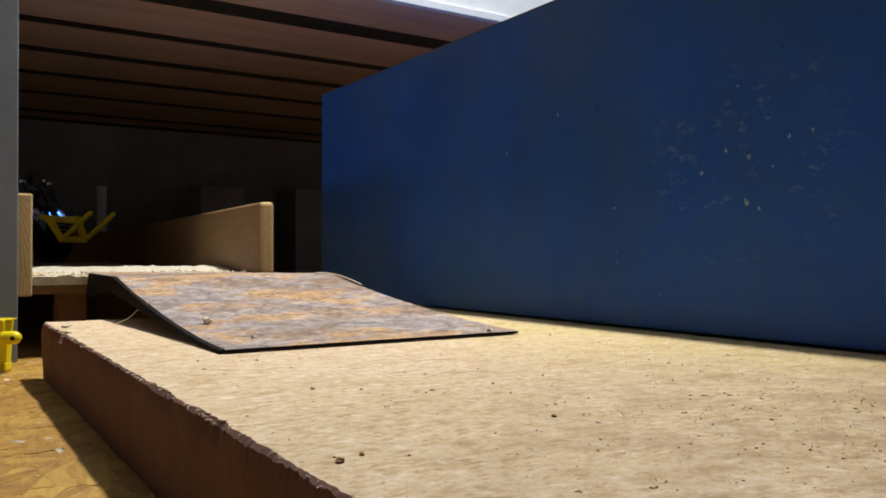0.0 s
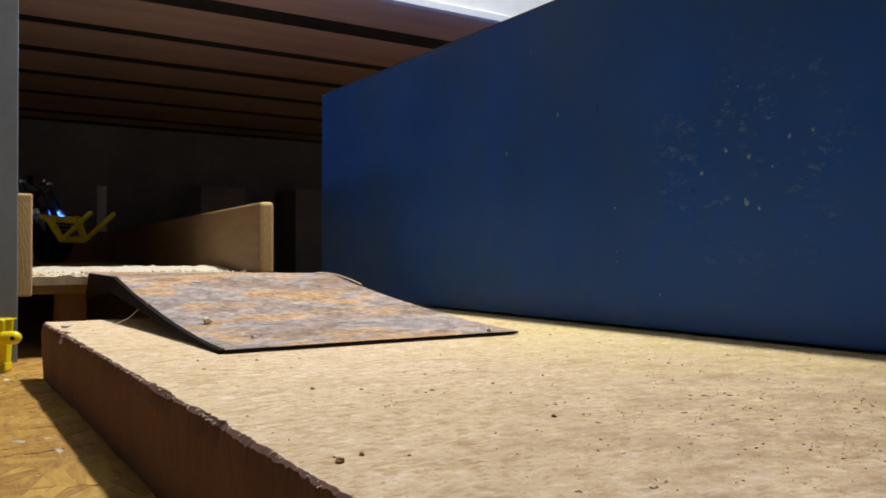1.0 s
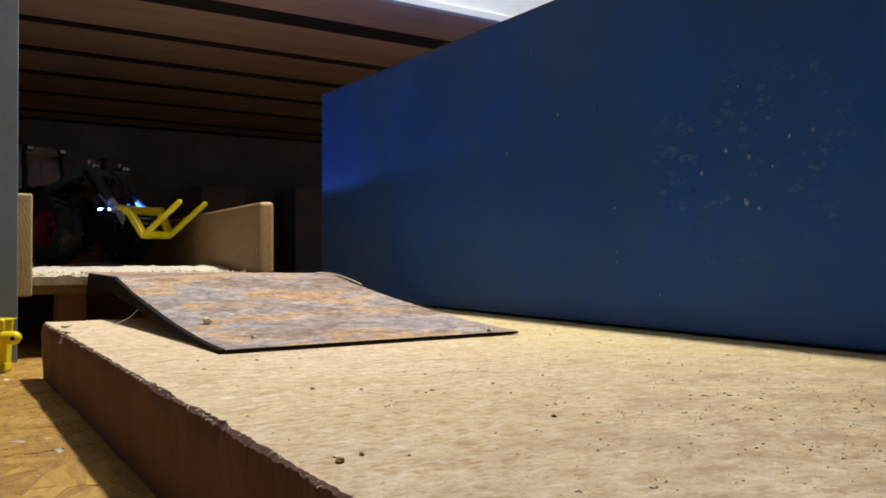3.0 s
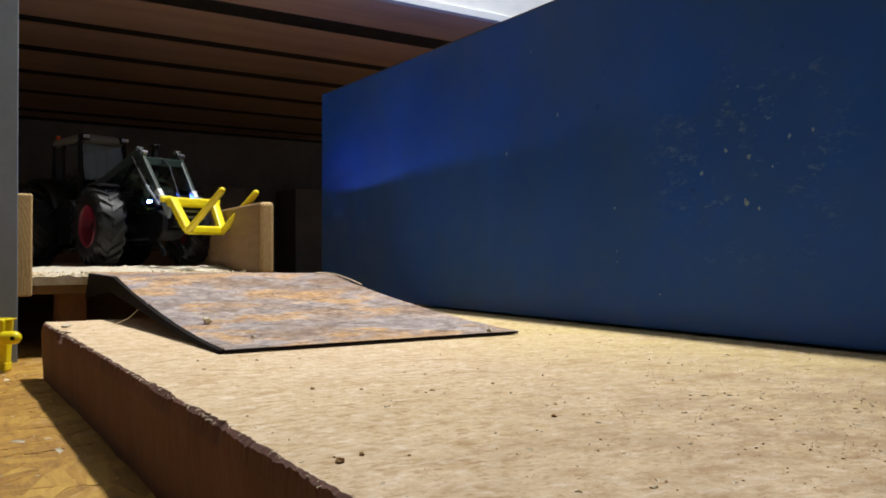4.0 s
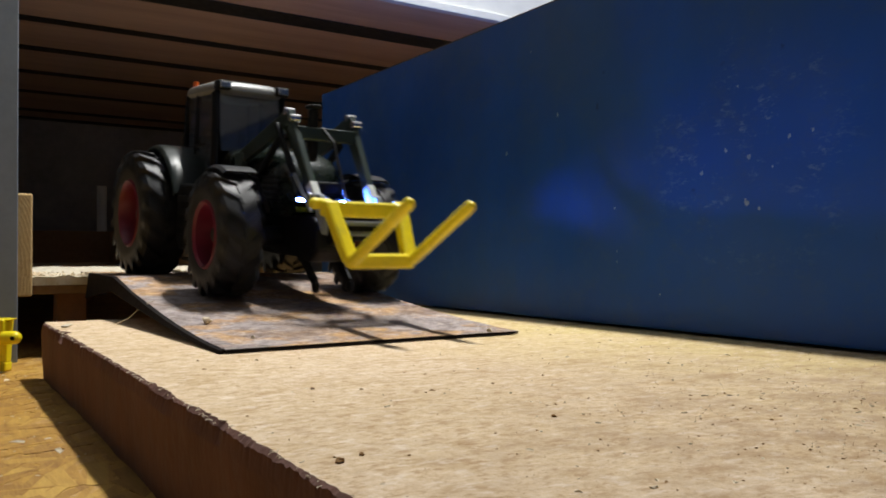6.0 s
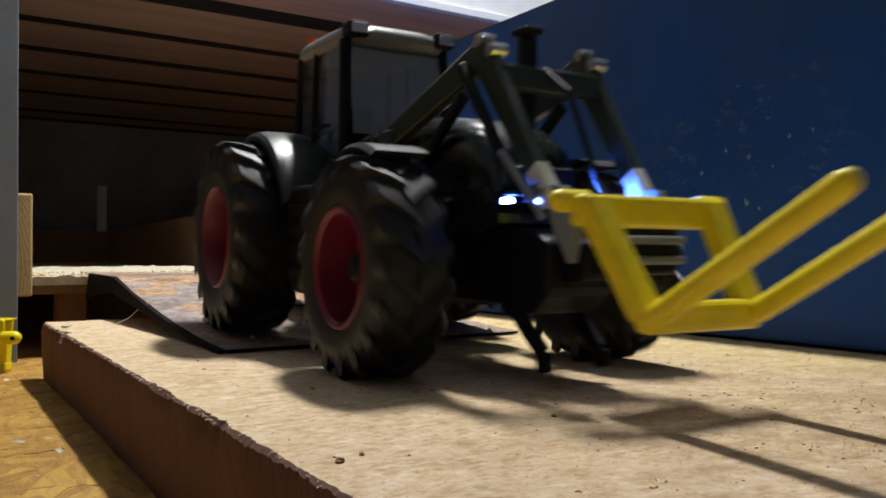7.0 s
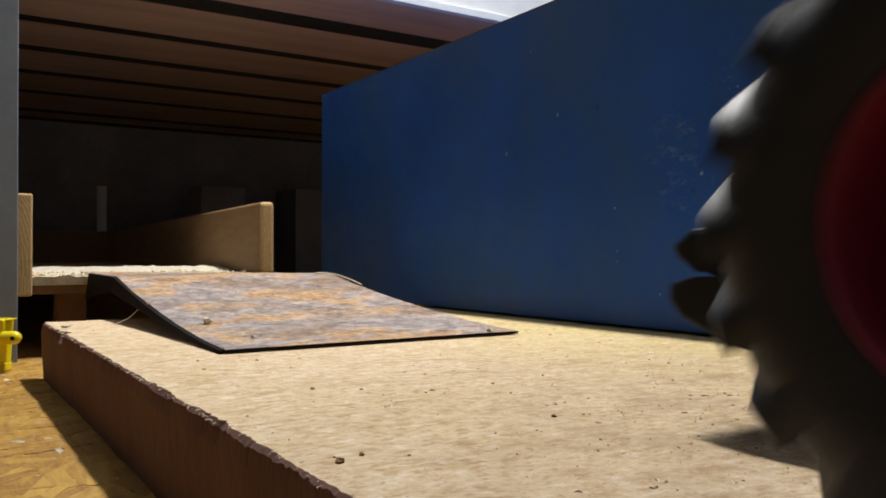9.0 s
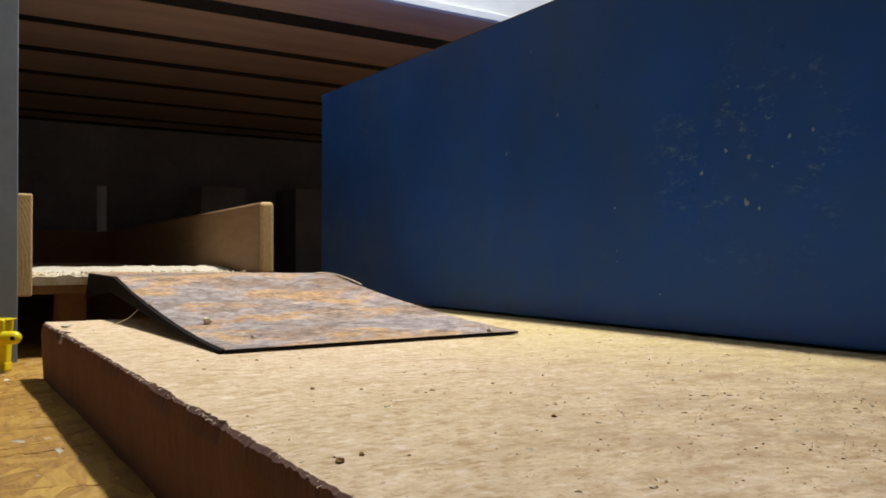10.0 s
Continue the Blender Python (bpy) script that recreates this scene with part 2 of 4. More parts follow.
RUBBER = mat_surface("dusty_rubber", (0.012, 0.0125, 0.0145), (0.007, 0.0075, 0.009), 200, rough=0.48, bumps=0.3, spec=0.34)
RIM_RED = mat_plain("red_rim_plastic", (0.165, 0.006, 0.027), 0.45)
CHROME = mat_plain("bright_metal", (0.75, 0.75, 0.77), 0.22, metal=1.0)
GLASS = mat_glass("cab_glass")
LED = mat_glow("blue_white_led", (0.06, 0.17, 1.0), 2600)
ORANGE = mat_plain("orange_beacon", (0.75, 0.13, 0.02), 0.3)
CHIP = mat_surface("wood_chip", (0.76, 0.67, 0.50), (0.58, 0.46, 0.30), 300, rough=0.9)
# black that stands for the shade in the deck gaps
GAP_SHADE = mat_surface("gap_shade_black", (0.016, 0.015, 0.014), (0.010, 0.010, 0.010), 30, rough=0.8)
LEG_WOOD = mat_surface("brown_leg_wood", (0.26, 0.13, 0.075), (0.17, 0.08, 0.045), 60, rough=0.8)
SCUFF = mat_surface("bare_scuff", (0.34, 0.43, 0.56), (0.08, 0.15, 0.30), 420, rough=0.7, fine=3)
WORN_EDGE = mat_surface("worn_brown_edge", (0.10, 0.075, 0.06), (0.03, 0.024, 0.022), 300, rough=0.7)
GRIT = mat_surface("dark_grit", (0.36, 0.21, 0.09), (0.17, 0.095, 0.04), 300, rough=0.95, spec=0.08)


# ---------------------------------------------------------------- mesh helpers (millimetres)
def part(name, bm, material, parent=None, label="", smooth=False):
    me = bpy.data.meshes.new(name)
    bmesh.ops.scale(bm, vec=(MM, MM, MM), verts=bm.verts)
    bmesh.ops.recalc_face_normals(bm, faces=bm.faces)
    bm.to_mesh(me)
    bm.free()
    for mt in material if isinstance(material, (list, tuple)) else [material]:
        me.materials.append(mt)
    if smooth:
        me.shade_smooth()
        me.set_sharp_from_angle(angle=radians(35))
    ob = new(name, me)
    if parent:
        ob.parent = parent
    if label:
        ob["label"] = label
    return ob


def box(bm, lo, hi, bev=0.0, seg=2, m=None):
    lo, hi = Vector(lo), Vector(hi)
    r = bmesh.ops.create_cube(bm, size=1)
    vs = r["verts"]
    bmesh.ops.scale(bm, vec=hi - lo, verts=vs)
    bmesh.ops.translate(bm, vec=(lo + hi) / 2, verts=vs)
    if m is not None:
        bmesh.ops.transform(bm, matrix=m, verts=vs)
    if bev:
        es = list({e for v in vs for e in v.link_edges})
        bmesh.ops.bevel(bm, geom=es, offset=bev, segments=seg, profile=0.5, affect="EDGES")


def tube(bm, pts, r, n=12, r2=None):
    """Round bar along a line of points."""
    pts = [Vector(p) for p in pts]
    rings = []
    for i, p in enumerate(pts):
        d = (pts[min(i + 1, len(pts) - 1)] - pts[max(i - 1, 0)]).normalized()
        a = d.orthogonal().normalized() if abs(d.x) > 0.9 else Vector((1, 0, 0)) - d * d.x
        a.normalize()
        b = d.cross(a)
        rr = r if r2 is None else r + (r2 - r) * i / (len(pts) - 1)
        rings.append([bm.verts.new(p + (a * math.cos(k * math.tau / n) + b * math.sin(k * math.tau / n)) * rr) for k in range(n)])
    for u, v in zip(rings, rings[1:]):
        for k in range(n):
            bm.faces.new((u[k], u[(k + 1) % n], v[(k + 1) % n], v[k]))
    bm.faces.new(rings[0][::-1])
    bm.faces.new(rings[-1])


def prism(bm, outline, x0, x1, bev=0.0):
    """A side outline of (y, z) points carried from x0 to x1."""
    a = [bm.verts.new((x0, y, z)) for y, z in outline]
    b = [bm.verts.new((x1, y, z)) for y, z in outline]
    fs = [bm.faces.new(a), bm.faces.new(b[::-1])]
    n = len(a)
    for i in range(n):
        fs.append(bm.faces.new((a[i], b[i], b[(i + 1) % n], a[(i + 1) % n])))
    if bev:
        es = list({e for f in fs for e in f.edges})
        bmesh.ops.bevel(bm, geom=es, offset=bev, segments=2, profile=0.5, affect="EDGES")


def lathe(bm, prof, n=40, closed=False):
    """Spin (x, r) points round the x axis."""
    rings = [[bm.verts.new((x, r * math.cos(k * math.tau / n), r * math.sin(k * math.tau / n))) for k in range(n)] for x, r in prof]
    pairs = list(zip(rings, rings[1:])) + ([(rings[-1], rings[0])] if closed else [])
    for u, v in pairs:
        for k in range(n):
            bm.faces.new((u[k], u[(k + 1) % n], v[(k + 1) % n], v[k]))
    return rings


def empty(name, label, category, group=""):
    return tagged(new(name), label, category, group)


# ---------------------------------------------------------------- room and shelf
def build_room():
    bm = bmesh.new()
    box(bm, (-1500, -1500, -44), (1800, 1500, -24))
    tagged(part("floor", bm, OSB), "golden oriented strand board floor with shavings", "floor", kind="structure")
    # unseen walls and ceiling, added to close the room and bounce lamp light
    for nm, lo, hi in (("wall_north", (-1500, 1500, -24), (1800, 1540, 1500)), ("wall_south", (-1500, -1540, -24), (1800, -1500, 1500)),
                       ("wall_west", (-1540, -1500, -24), (-1500, 1500, 1500)), ("wall_east", (1800, -1500, -24), (1840, 1500, 1500))):
        bm = bmesh.new()
        box(bm, lo, hi)
        tagged(part(nm, bm, BOUNCE_PLASTER), "plain unseen room wall added to bounce light", "wall", kind="structure")
    bm = bmesh.new()
    box(bm, (-1540, -1540, 1500), (1840, 1540, 1540))
    tagged(part("ceiling", bm, BOUNCE_PLASTER), "plain unseen ceiling added to bounce light", "ceiling", kind="structure")


DECK_Z = 226.7


def build_shelf():
    rack = empty("shelf_rack", "grey steel shelf rack with rough brown deck boards", "shelf")
    edges = [546, 647, 754, 861, 971, 1087, 1224, 1300]
    rng = random.Random(4)
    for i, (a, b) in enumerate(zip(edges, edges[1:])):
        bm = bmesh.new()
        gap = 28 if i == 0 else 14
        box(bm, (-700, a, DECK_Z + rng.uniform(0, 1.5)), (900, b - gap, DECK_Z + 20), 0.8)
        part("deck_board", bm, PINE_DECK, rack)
        # flush black filler drawn in as the shade of the open gap
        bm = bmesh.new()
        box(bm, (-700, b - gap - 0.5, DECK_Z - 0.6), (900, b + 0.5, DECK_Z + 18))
        part("gap_shade_strip", bm, GAP_SHADE, rack, "black strip painted as the shade between deck boards")
    # unseen sheet added above the boards to keep light out of the gaps
    bm = bmesh.new()
    box(bm, (-700, 546, DECK_Z + 42), (900, 1300, DECK_Z + 45))
    part("gap_light_stop", bm, DUSTY, rack)
    bm = bmesh.new()
    box(bm, (-700, 537.5, DECK_Z - 3), (900, 541, DECK_Z + 70), 0.6)
    box(bm, (-700, 534.5, DECK_Z - 3), (900, 538, DECK_Z + 3.5), 0.6)
    part("front_beam", bm, LIGHT_STEEL, rack, "light grey steel beam")
    bm = bmesh.new()
    box(bm, (0, 441, -24), (37.5, 444, 420), 0.5)
    box(bm, (0, 444, -24), (3, 480, 420), 0.5)
    part("post", bm, GREY_STEEL, rack, "grey painted steel angle post")
    bm = bmesh.new()
    box(bm, (-700, 1301, -24), (900, 1305, 420))
    part("back_panel", bm, DUSTY, rack, "dark dusty back panel")


def build_blue_box():
    cab = empty("blue_cabinet", "scuffed dark blue painted sheet steel cabinet on the board", "cabinet")
    bm = bmesh.new()
    box(bm, (228, -260, 1.0), (520, 507, 139), 1.0, 3)
    part("body", bm, BLUE, cab)
    for x in (262, 450):
        for y in (-200, 440):
            bm = bmesh.new()
            box(bm, (x, y, 0), (x + 38, y + 40, 1.1))
            part("foot", bm, BLACK, cab)
    bm = bmesh.new()
    rng = random.Random(31)
    rows = []
    for i in range(190):
        y, h = -258.5 + 4.03 * i, rng.uniform(0.1, 0.7)
        rows.append([bm.verts.new(q) for q in ((227.95, y, 139.05 - h), (227.95, y, 139.05), (228.7, y, 139.05), (228.7, y, 138.4))])
    for u, v in zip(rows, rows[1:]):
        for k in range(4):
            bm.faces.new((u[k], u[(k + 1) % 4], v[(k + 1) % 4], v[k]))
    bm.faces.new(rows[0])
    bm.faces.new(rows[-1][::-1])
    part("worn_edge", bm, WORN_EDGE, cab, "brown worn bare steel along the top edge")
    rng = random.Random(11)
    for y, z, r in ((262, 89, 1.7), (168, 46, 2.6), (163, 44, 1.6), (186, 57, 1.7), (228, 47, 1.0), (227, 26, 0.9), (227, 30, 0.8), (152, 66, 1.5), (144, 67, 1.6), (298, 76, 2.0), (176, 64, 1.6), (158, 57, 0.9), (171, 85, 1.0), (167, 61, 2.0), (280, 120, 0.8), (205, 14, 0.7)):
        bm = bmesh.new()
        n = 11
        r *= 0.66
        ring = [(math.cos(k * math.tau / n), math.sin(k * math.tau / n), r * rng.uniform(0.35, 1.0)) for k in range(n)]
        a = [bm.verts.new((227.92, y + 0.8 * c * q, z + d * q)) for c, d, q in ring]
        b = [bm.verts.new((228.1, y + 0.8 * c * q, z + d * q)) for c, d, q in ring]
        bm.faces.new(a)
        bm.faces.new(b[::-1])
        for k in range(n):
            bm.faces.new((a[k], b[k], b[(k + 1) % n], a[(k + 1) % n]))
        part("paint_chip", bm, SCUFF, cab)


def ragged(y, seed, amp):
    return amp * (0.8 * noise.noise((y * 0.031, seed, 0)) + 0.4 * noise.noise((y * 0.13, seed, 3)) + 0.3 * noise.noise((y * 0.57, seed, 7)) + 0.25 * noise.noise((y * 1.7, seed, 9)))


def build_board():
    """Thick fibre board with a torn upper edge, resting on the floor."""
    bm = bmesh.new()
    ys = [-420 + 1.0 * i for i in range(799)]
    top_l, prof = [], []
    for y in ys:
        side = 41.3 + 0.8 * noise.noise((y * 0.031, 1.7, 0)) + 0.25 * noise.noise((y * 0.11, 1.7, 2))
        e = side + 1.1 * abs(ragged(y, 3.7, 1.3))
        if 318 < y < 330:
            e += 3.0 * math.sin((y - 318) / 12 * math.pi)
        c = 0.3 + 1.6 * abs(ragged(y, 9.3, 0.9))
        prof.append([(540, -24), (side + 1.0, -24), (side + 0.4, -14), (side, -4),
                     (e + 0.2, -c), (e + 0.5 + c * 0.7, 0), (e + 8, 0.0), (75, 0), (110, 0), (150, 0), (228, 0), (540, 0)])
    grid = []
    for y, pr in zip(ys, prof):
        k = max(0.0, (y - 366) / 12)
        back = y + (ragged(0, 5, 1) if y > 370 else 0)
        row = []
        for j, (x, z) in enumerate(pr):
            yy = back + (1.6 * noise.noise((x * 0.11, 3.1, 0)) + 1.2 * noise.noise((x * 0.4, 8.1, 0)) if k > 0.9 else 0)
            row.append(bm.verts.new((x, yy, z)))
        grid.append(row)
    n = len(grid[0])
    for u, v in zip(grid, grid[1:]):
        for j in range(n - 1):
            f = bm.faces.new((u[j], u[j + 1], v[j + 1], v[j]))
            f.material_index = 0 if j >= 5 else 1
    f = bm.faces.new(grid[0])
    f.material_index = 1
    f = bm.faces.new(grid[-1][::-1])
    f.material_index = 1
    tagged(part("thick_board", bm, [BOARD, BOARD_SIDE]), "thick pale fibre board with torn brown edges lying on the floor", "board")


def ramp_z(y):
    """Height of the sheet's upper face."""
    s = min(1.0, max(0.0, (y - 227) / 158))
    return 1.35 + 17.5 * s ** 1.48 + max(0.0, y - 385) * 0.006


def build_ramp():
    """Bent steel sheet: lower edge on the board, upper end flat on the platform, black shade skirt on the left."""
    rampx = empty("ramp_plate", "bent rusty steel sheet leaning as a ramp onto the platform", "ramp")
    bm = bmesh.new()
    t = 0.95
    ny, nx = 64, 24
    top, bot = [], []
    for i in range(ny + 1):
        a, b = [], []
        for j in range(nx + 1):
            x = 72.4 + 106.4 * j / nx
            y = 227 + (258 - 90 * j / nx) * i / ny
            if i in (0, ny):
                y += 0.8 * noise.noise((x * 0.09, 2.2, 0)) + 0.4 * noise.noise((x * 0.4, 5.2, 0))
            z = ramp_z(y) - t + 0.3 * noise.noise((x * 0.03, y * 0.03, 1)) * min(1, abs(y - 227) / 20)
            a.append(bm.verts.new((x, y, z + t)))
            b.append(bm.verts.new((x, y, max(z, 0.05))))
        top.append(a)
        bot.append(b)
    for i in range(ny):
        for j in range(nx):
            bm.faces.new((top[i][j], top[i][j + 1], top[i + 1][j + 1], top[i + 1][j]))
            bm.faces.new((bot[i][j], bot[i + 1][j], bot[i + 1][j + 1], bot[i][j + 1]))
        # edge faces painted black for the shade line under the sheet
        bm.faces.new((top[i][0], top[i + 1][0], bot[i + 1][0], bot[i][0])).material_index = 1
        bm.faces.new((top[i][nx], bot[i][nx], bot[i + 1][nx], top[i + 1][nx])).material_index = 1
    for j in range(nx):
        bm.faces.new((top[0][j], bot[0][j], bot[0][j + 1], top[0][j + 1])).material_index = 1
        bm.faces.new((top[ny][j], top[ny][j + 1], bot[ny][j + 1], bot[ny][j])).material_index = 1
    part("sheet", bm, [RUST, SHADE_BLACK], rampx, smooth=True)
    # black skirt added in place of the shaded gap below the left side
    bm = bmesh.new()
    strip = []
    for i in range(31):
        s = i / 30
        y = 228 + 222 * s
        z = ramp_z(y)
        lo = max(0.05, z - 1.4 - 11.5 * s ** 2.2)
        strip.append([bm.verts.new(p) for p in ((72.3, y, z - 0.05), (70.9, y, z - 0.25), (70.6 - 1.2 * s, y, lo), (72.0 - 1.2 * s, y, lo))])
    for u, v in zip(strip, strip[1:]):
        for j in range(4):
            bm.faces.new((u[j], u[(j + 1) % 4], v[(j + 1) % 4], v[j]))
    bm.faces.new(strip[0])
    bm.faces.new(strip[-1][::-1])
    part("shade_skirt", bm, SHADE_BLACK, rampx, "black skirt painted as the shade under the ramp edge")


def build_platform():
    p = empty("platform", "raised plywood platform strewn with pale sawdust", "platform")
    bm = bmesh.new()
    prism(bm, [(454, 8.6), (1128, 8.6), (1128, 13), (454, 13)], 40, 170, 0.4)
    part("lower_sheet", bm, PINE_SHADED, p)
    bm = bmesh.new()
    nx, ny = 60, 120
    g = []
    for j in range(ny + 1):
        y = 452 + 676 * j / ny
        row = []
        for i in range(nx + 1):
            x = 40 + (131 + 40 * j / ny) * i / nx
            yy = y + (1.2 * noise.noise((x * 0.13, 1.1, 0)) if j == 0 else 0)
            row.append(bm.verts.new((x, yy, 17.2 + 1.2 * j / ny + 3.6 * math.exp(-((y - 548) / 40) ** 2) + 1.5 * abs(noise.noise((x * 0.09, y * 0.09, 0))) + 0.6 * noise.noise((x * 0.33, y * 0.33, 4)))))
        g.append(row)
    for j in range(ny):
        for i in range(nx):
            bm.faces.new((g[j][i], g[j][i + 1], g[j + 1][i + 1], g[j + 1][i]))
    lo = [bm.verts.new((v.co.x, v.co.y + 0.5, 13.1)) for v in g[0]]
    for i in range(nx):
        bm.faces.new((lo[i], lo[i + 1], g[0][i + 1], g[0][i]))
    part("top_sheet", bm, WHITE_DECK, p)
    bm = bmesh.new()
    box(bm, (-420, 492, 8.6), (39, 1128, 17.5), 0.5)
    part("side_sheet", bm, PINE_SHADED, p)
    for x, y in ((58, 462), (150, 462), (58, 1000), (150, 1000), (-300, 1000), (-300, 520)):
        bm = bmesh.new()
        box(bm, (x, y, -24), (x + 14, y + 18, 8.5), 0.6)
        part("leg", bm, LEG_WOOD, p)


def build_planks():
    bm = bmesh.new()
    box(bm, (-4.4, 0, 0), (4.4, 680, 42.5), 2.2, 3)
    bm.normal_update()
    for f in bm.faces:
        f.material_index = 1 if f.normal.y < -0.6 else 0
    ob = part("side_plank", bm, [PINE_SHADED, PINE_END])
    ob.matrix_basis = pose(0.1678, 0.450, 0.0174, 0, 0, -3.4)
    tagged(ob, "pine plank standing on edge along the platform", "plank")
    bm = bmesh.new()
    box(bm, (33, 450, 7.8), (44.8, 490, 59.5), 0.9, 2)
    tagged(part("end_block", bm, PINE_END), "pine block on edge at the platform corner", "plank")
    bm = bmesh.new()
    box(bm, (-400, 1129, 17.6), (214, 1138, 60), 1.0)
    tagged(part("back_plank", bm, PINE_SHADED), "pine plank on edge across the platform rear", "plank")


def build_background():
    bm = bmesh.new()
    tube(bm, [(0, 0, -24), (0, 0, 122)], 6.2, 20)
    ob = part("steel_tube", bm, LIGHT_STEEL, smooth=True)
    ob.location = (0.199, 1.16, 0)
    tagged(ob, "dull grey steel tube standing behind the planks", "tube")
    for lo, hi in (((330, 1150, -24), (395, 1220, 128)), ((470, 1140, -24), (600, 1220, 130))):
        bm = bmesh.new()
        box(bm, lo, hi, 1.0)
        tagged(part("carton", bm, DUSTY), "dim grey box in the dark under the shelf", "box")


build_room()
build_shelf()
build_blue_box()
build_board()
build_ramp()
build_platform()
build_planks()
build_background()


# ---------------------------------------------------------------- the tractor (local: forward -y, its right -x, rear axle over the origin)
def beam(bm, p0, p1, w, h, bev=0.5, h2=None):
    """A bar from p0 to p1 in the y-z plane, w wide along x, h high."""
    p0, p1 = Vector(p0), Vector(p1)
    d = (p1 - p0).normalized()
    up = Vector((1, 0, 0)).cross(d).normalized()
    vs = []
    for p, hh in ((p0, h), (p1, h if h2 is None else h2)):
        vs.append([bm.verts.new(p + Vector((sx * w / 2, 0, 0)) + up * (sz * hh / 2)) for sx, sz in ((-1, -1), (1, -1), (1, 1), (-1, 1))])
    a, b = vs
    fs = [bm.faces.new(a[::-1]), bm.faces.new(b)] + [bm.faces.new((a[k], a[(k + 1) % 4], b[(k + 1) % 4], b[k])) for k in range(4)]
    if bev:
        bmesh.ops.bevel(bm, geom=list({e for f in fs for e in f.edges}), offset=bev, segments=2, profile=0.5, affect="EDGES")


def ball(bm, p, r, n=12):
    g = bmesh.ops.create_icosphere(bm, subdivisions=2, radius=r)
    bmesh.ops.translate(bm, vec=p, verts=g["verts"])


def tyre_mesh(r, w, lugs, side, share):
    """Tractor tyre with two rows of slanted lugs; side turns the chevrons."""
    bm = bmesh.new()
    rim = share * r
    half = [(w * 0.36, rim - 0.4), (w * 0.46, rim + 0.6), (w * 0.50, 0.66 * r), (w * 0.51, 0.73 * r), (w * 0.50, 0.79 * r), (w * 0.46, 0.865 * r), (w * 0.38, 0.92 * r), (w * 0.2, 0.94 * r)]
    prof = [(-x, q) for x, q in half] + [(0, 0.945 * r)] + [(x, q) for x, q in half[::-1]]
    lathe(bm, prof, 60, True)
    step = math.tau / lugs
    for sgn in (-1, 1):
        for k in range(lugs):
            a0 = k * step + (step / 2 if sgn > 0 else 0)
            rows = []
            for u, lo, hi, wid in ((-0.06, 0.92, 0.985, 0.15), (0.4, 0.91, 1.0, 0.16), (0.80, 0.88, 0.995, 0.18), (0.99, 0.80, 0.945, 0.20), (1.03, 0.74, 0.84, 0.16)):
                ang = a0 + side * 0.30 * min(u, 1.0) ** 1.0 if u > 0 else a0
                x = sgn * u * w / 2
                d = step * wid
                rows.append([bm.verts.new((x, q * r * math.cos(ang + e * f), q * r * math.sin(ang + e * f))) for q, e, f in ((lo, -d, 1.3), (hi, -d, 0.85), (hi, d, 0.85), (lo, d, 1.3))])
            for p, q in zip(rows, rows[1:]):
                for m in range(4):
                    bm.faces.new((p[m], p[(m + 1) % 4], q[(m + 1) % 4], q[m]))
            bm.faces.new(rows[0])
            bm.faces.new(rows[-1][::-1])
    return bm


def build_wheel(parent, name, x, r, w, lugs, out, share):
    """Red dished rim that carries its tyre and hub; out is the side that shows."""
    rim = share * r
    bm = bmesh.new()
    h = w / 2
    lathe(bm, [(out * h * 0.92, rim + 0.3), (out * h * 0.98, rim - 0.5), (out * h * 0.86, rim - 1.5), (out * h * 0.3, rim - 2.0), (-out * h * 0.1, rim - 2.8), (-out * h * 0.14, rim * 0.6), (out * h * 0.1, rim * 0.40), (out * h * 0.1, 0.4), (-out * h * 0.7, 0.4), (-out * h * 0.7, rim)], 48, True)
    ob = part(name, bm, RIM_RED, parent, "red dished rim with black lugged tyre", smooth=True)
    part("tyre", tyre_mesh(r, w, lugs, -1, share), RUBBER, ob, "dusty black lugged rubber tyre", smooth=True)
    bm = bmesh.new()
    lathe(bm, [(0, rim * 0.27), (out * h * 0.42, rim * 0.25), (out * h * 0.52, rim * 0.16), (out * h * 0.52, 0.2), (0, 0.2)], 20, True)
    part("hub", bm, BLACK, ob, "black wheel hub")
    for k in range(8):
        a = k * math.tau / 8
        bm = bmesh.new()
        big = 1.5 if k % 4 == 1 else 0.8
        q = rim * (0.64 if k % 4 == 1 else 0.47)
        tube(bm, [(-out * h * 0.2, q * math.cos(a), q * math.sin(a)), (out * h * 0.08, q * math.cos(a), q * math.sin(a))], big, 8)
        part("bolt", bm, BLACK, ob)
    return ob


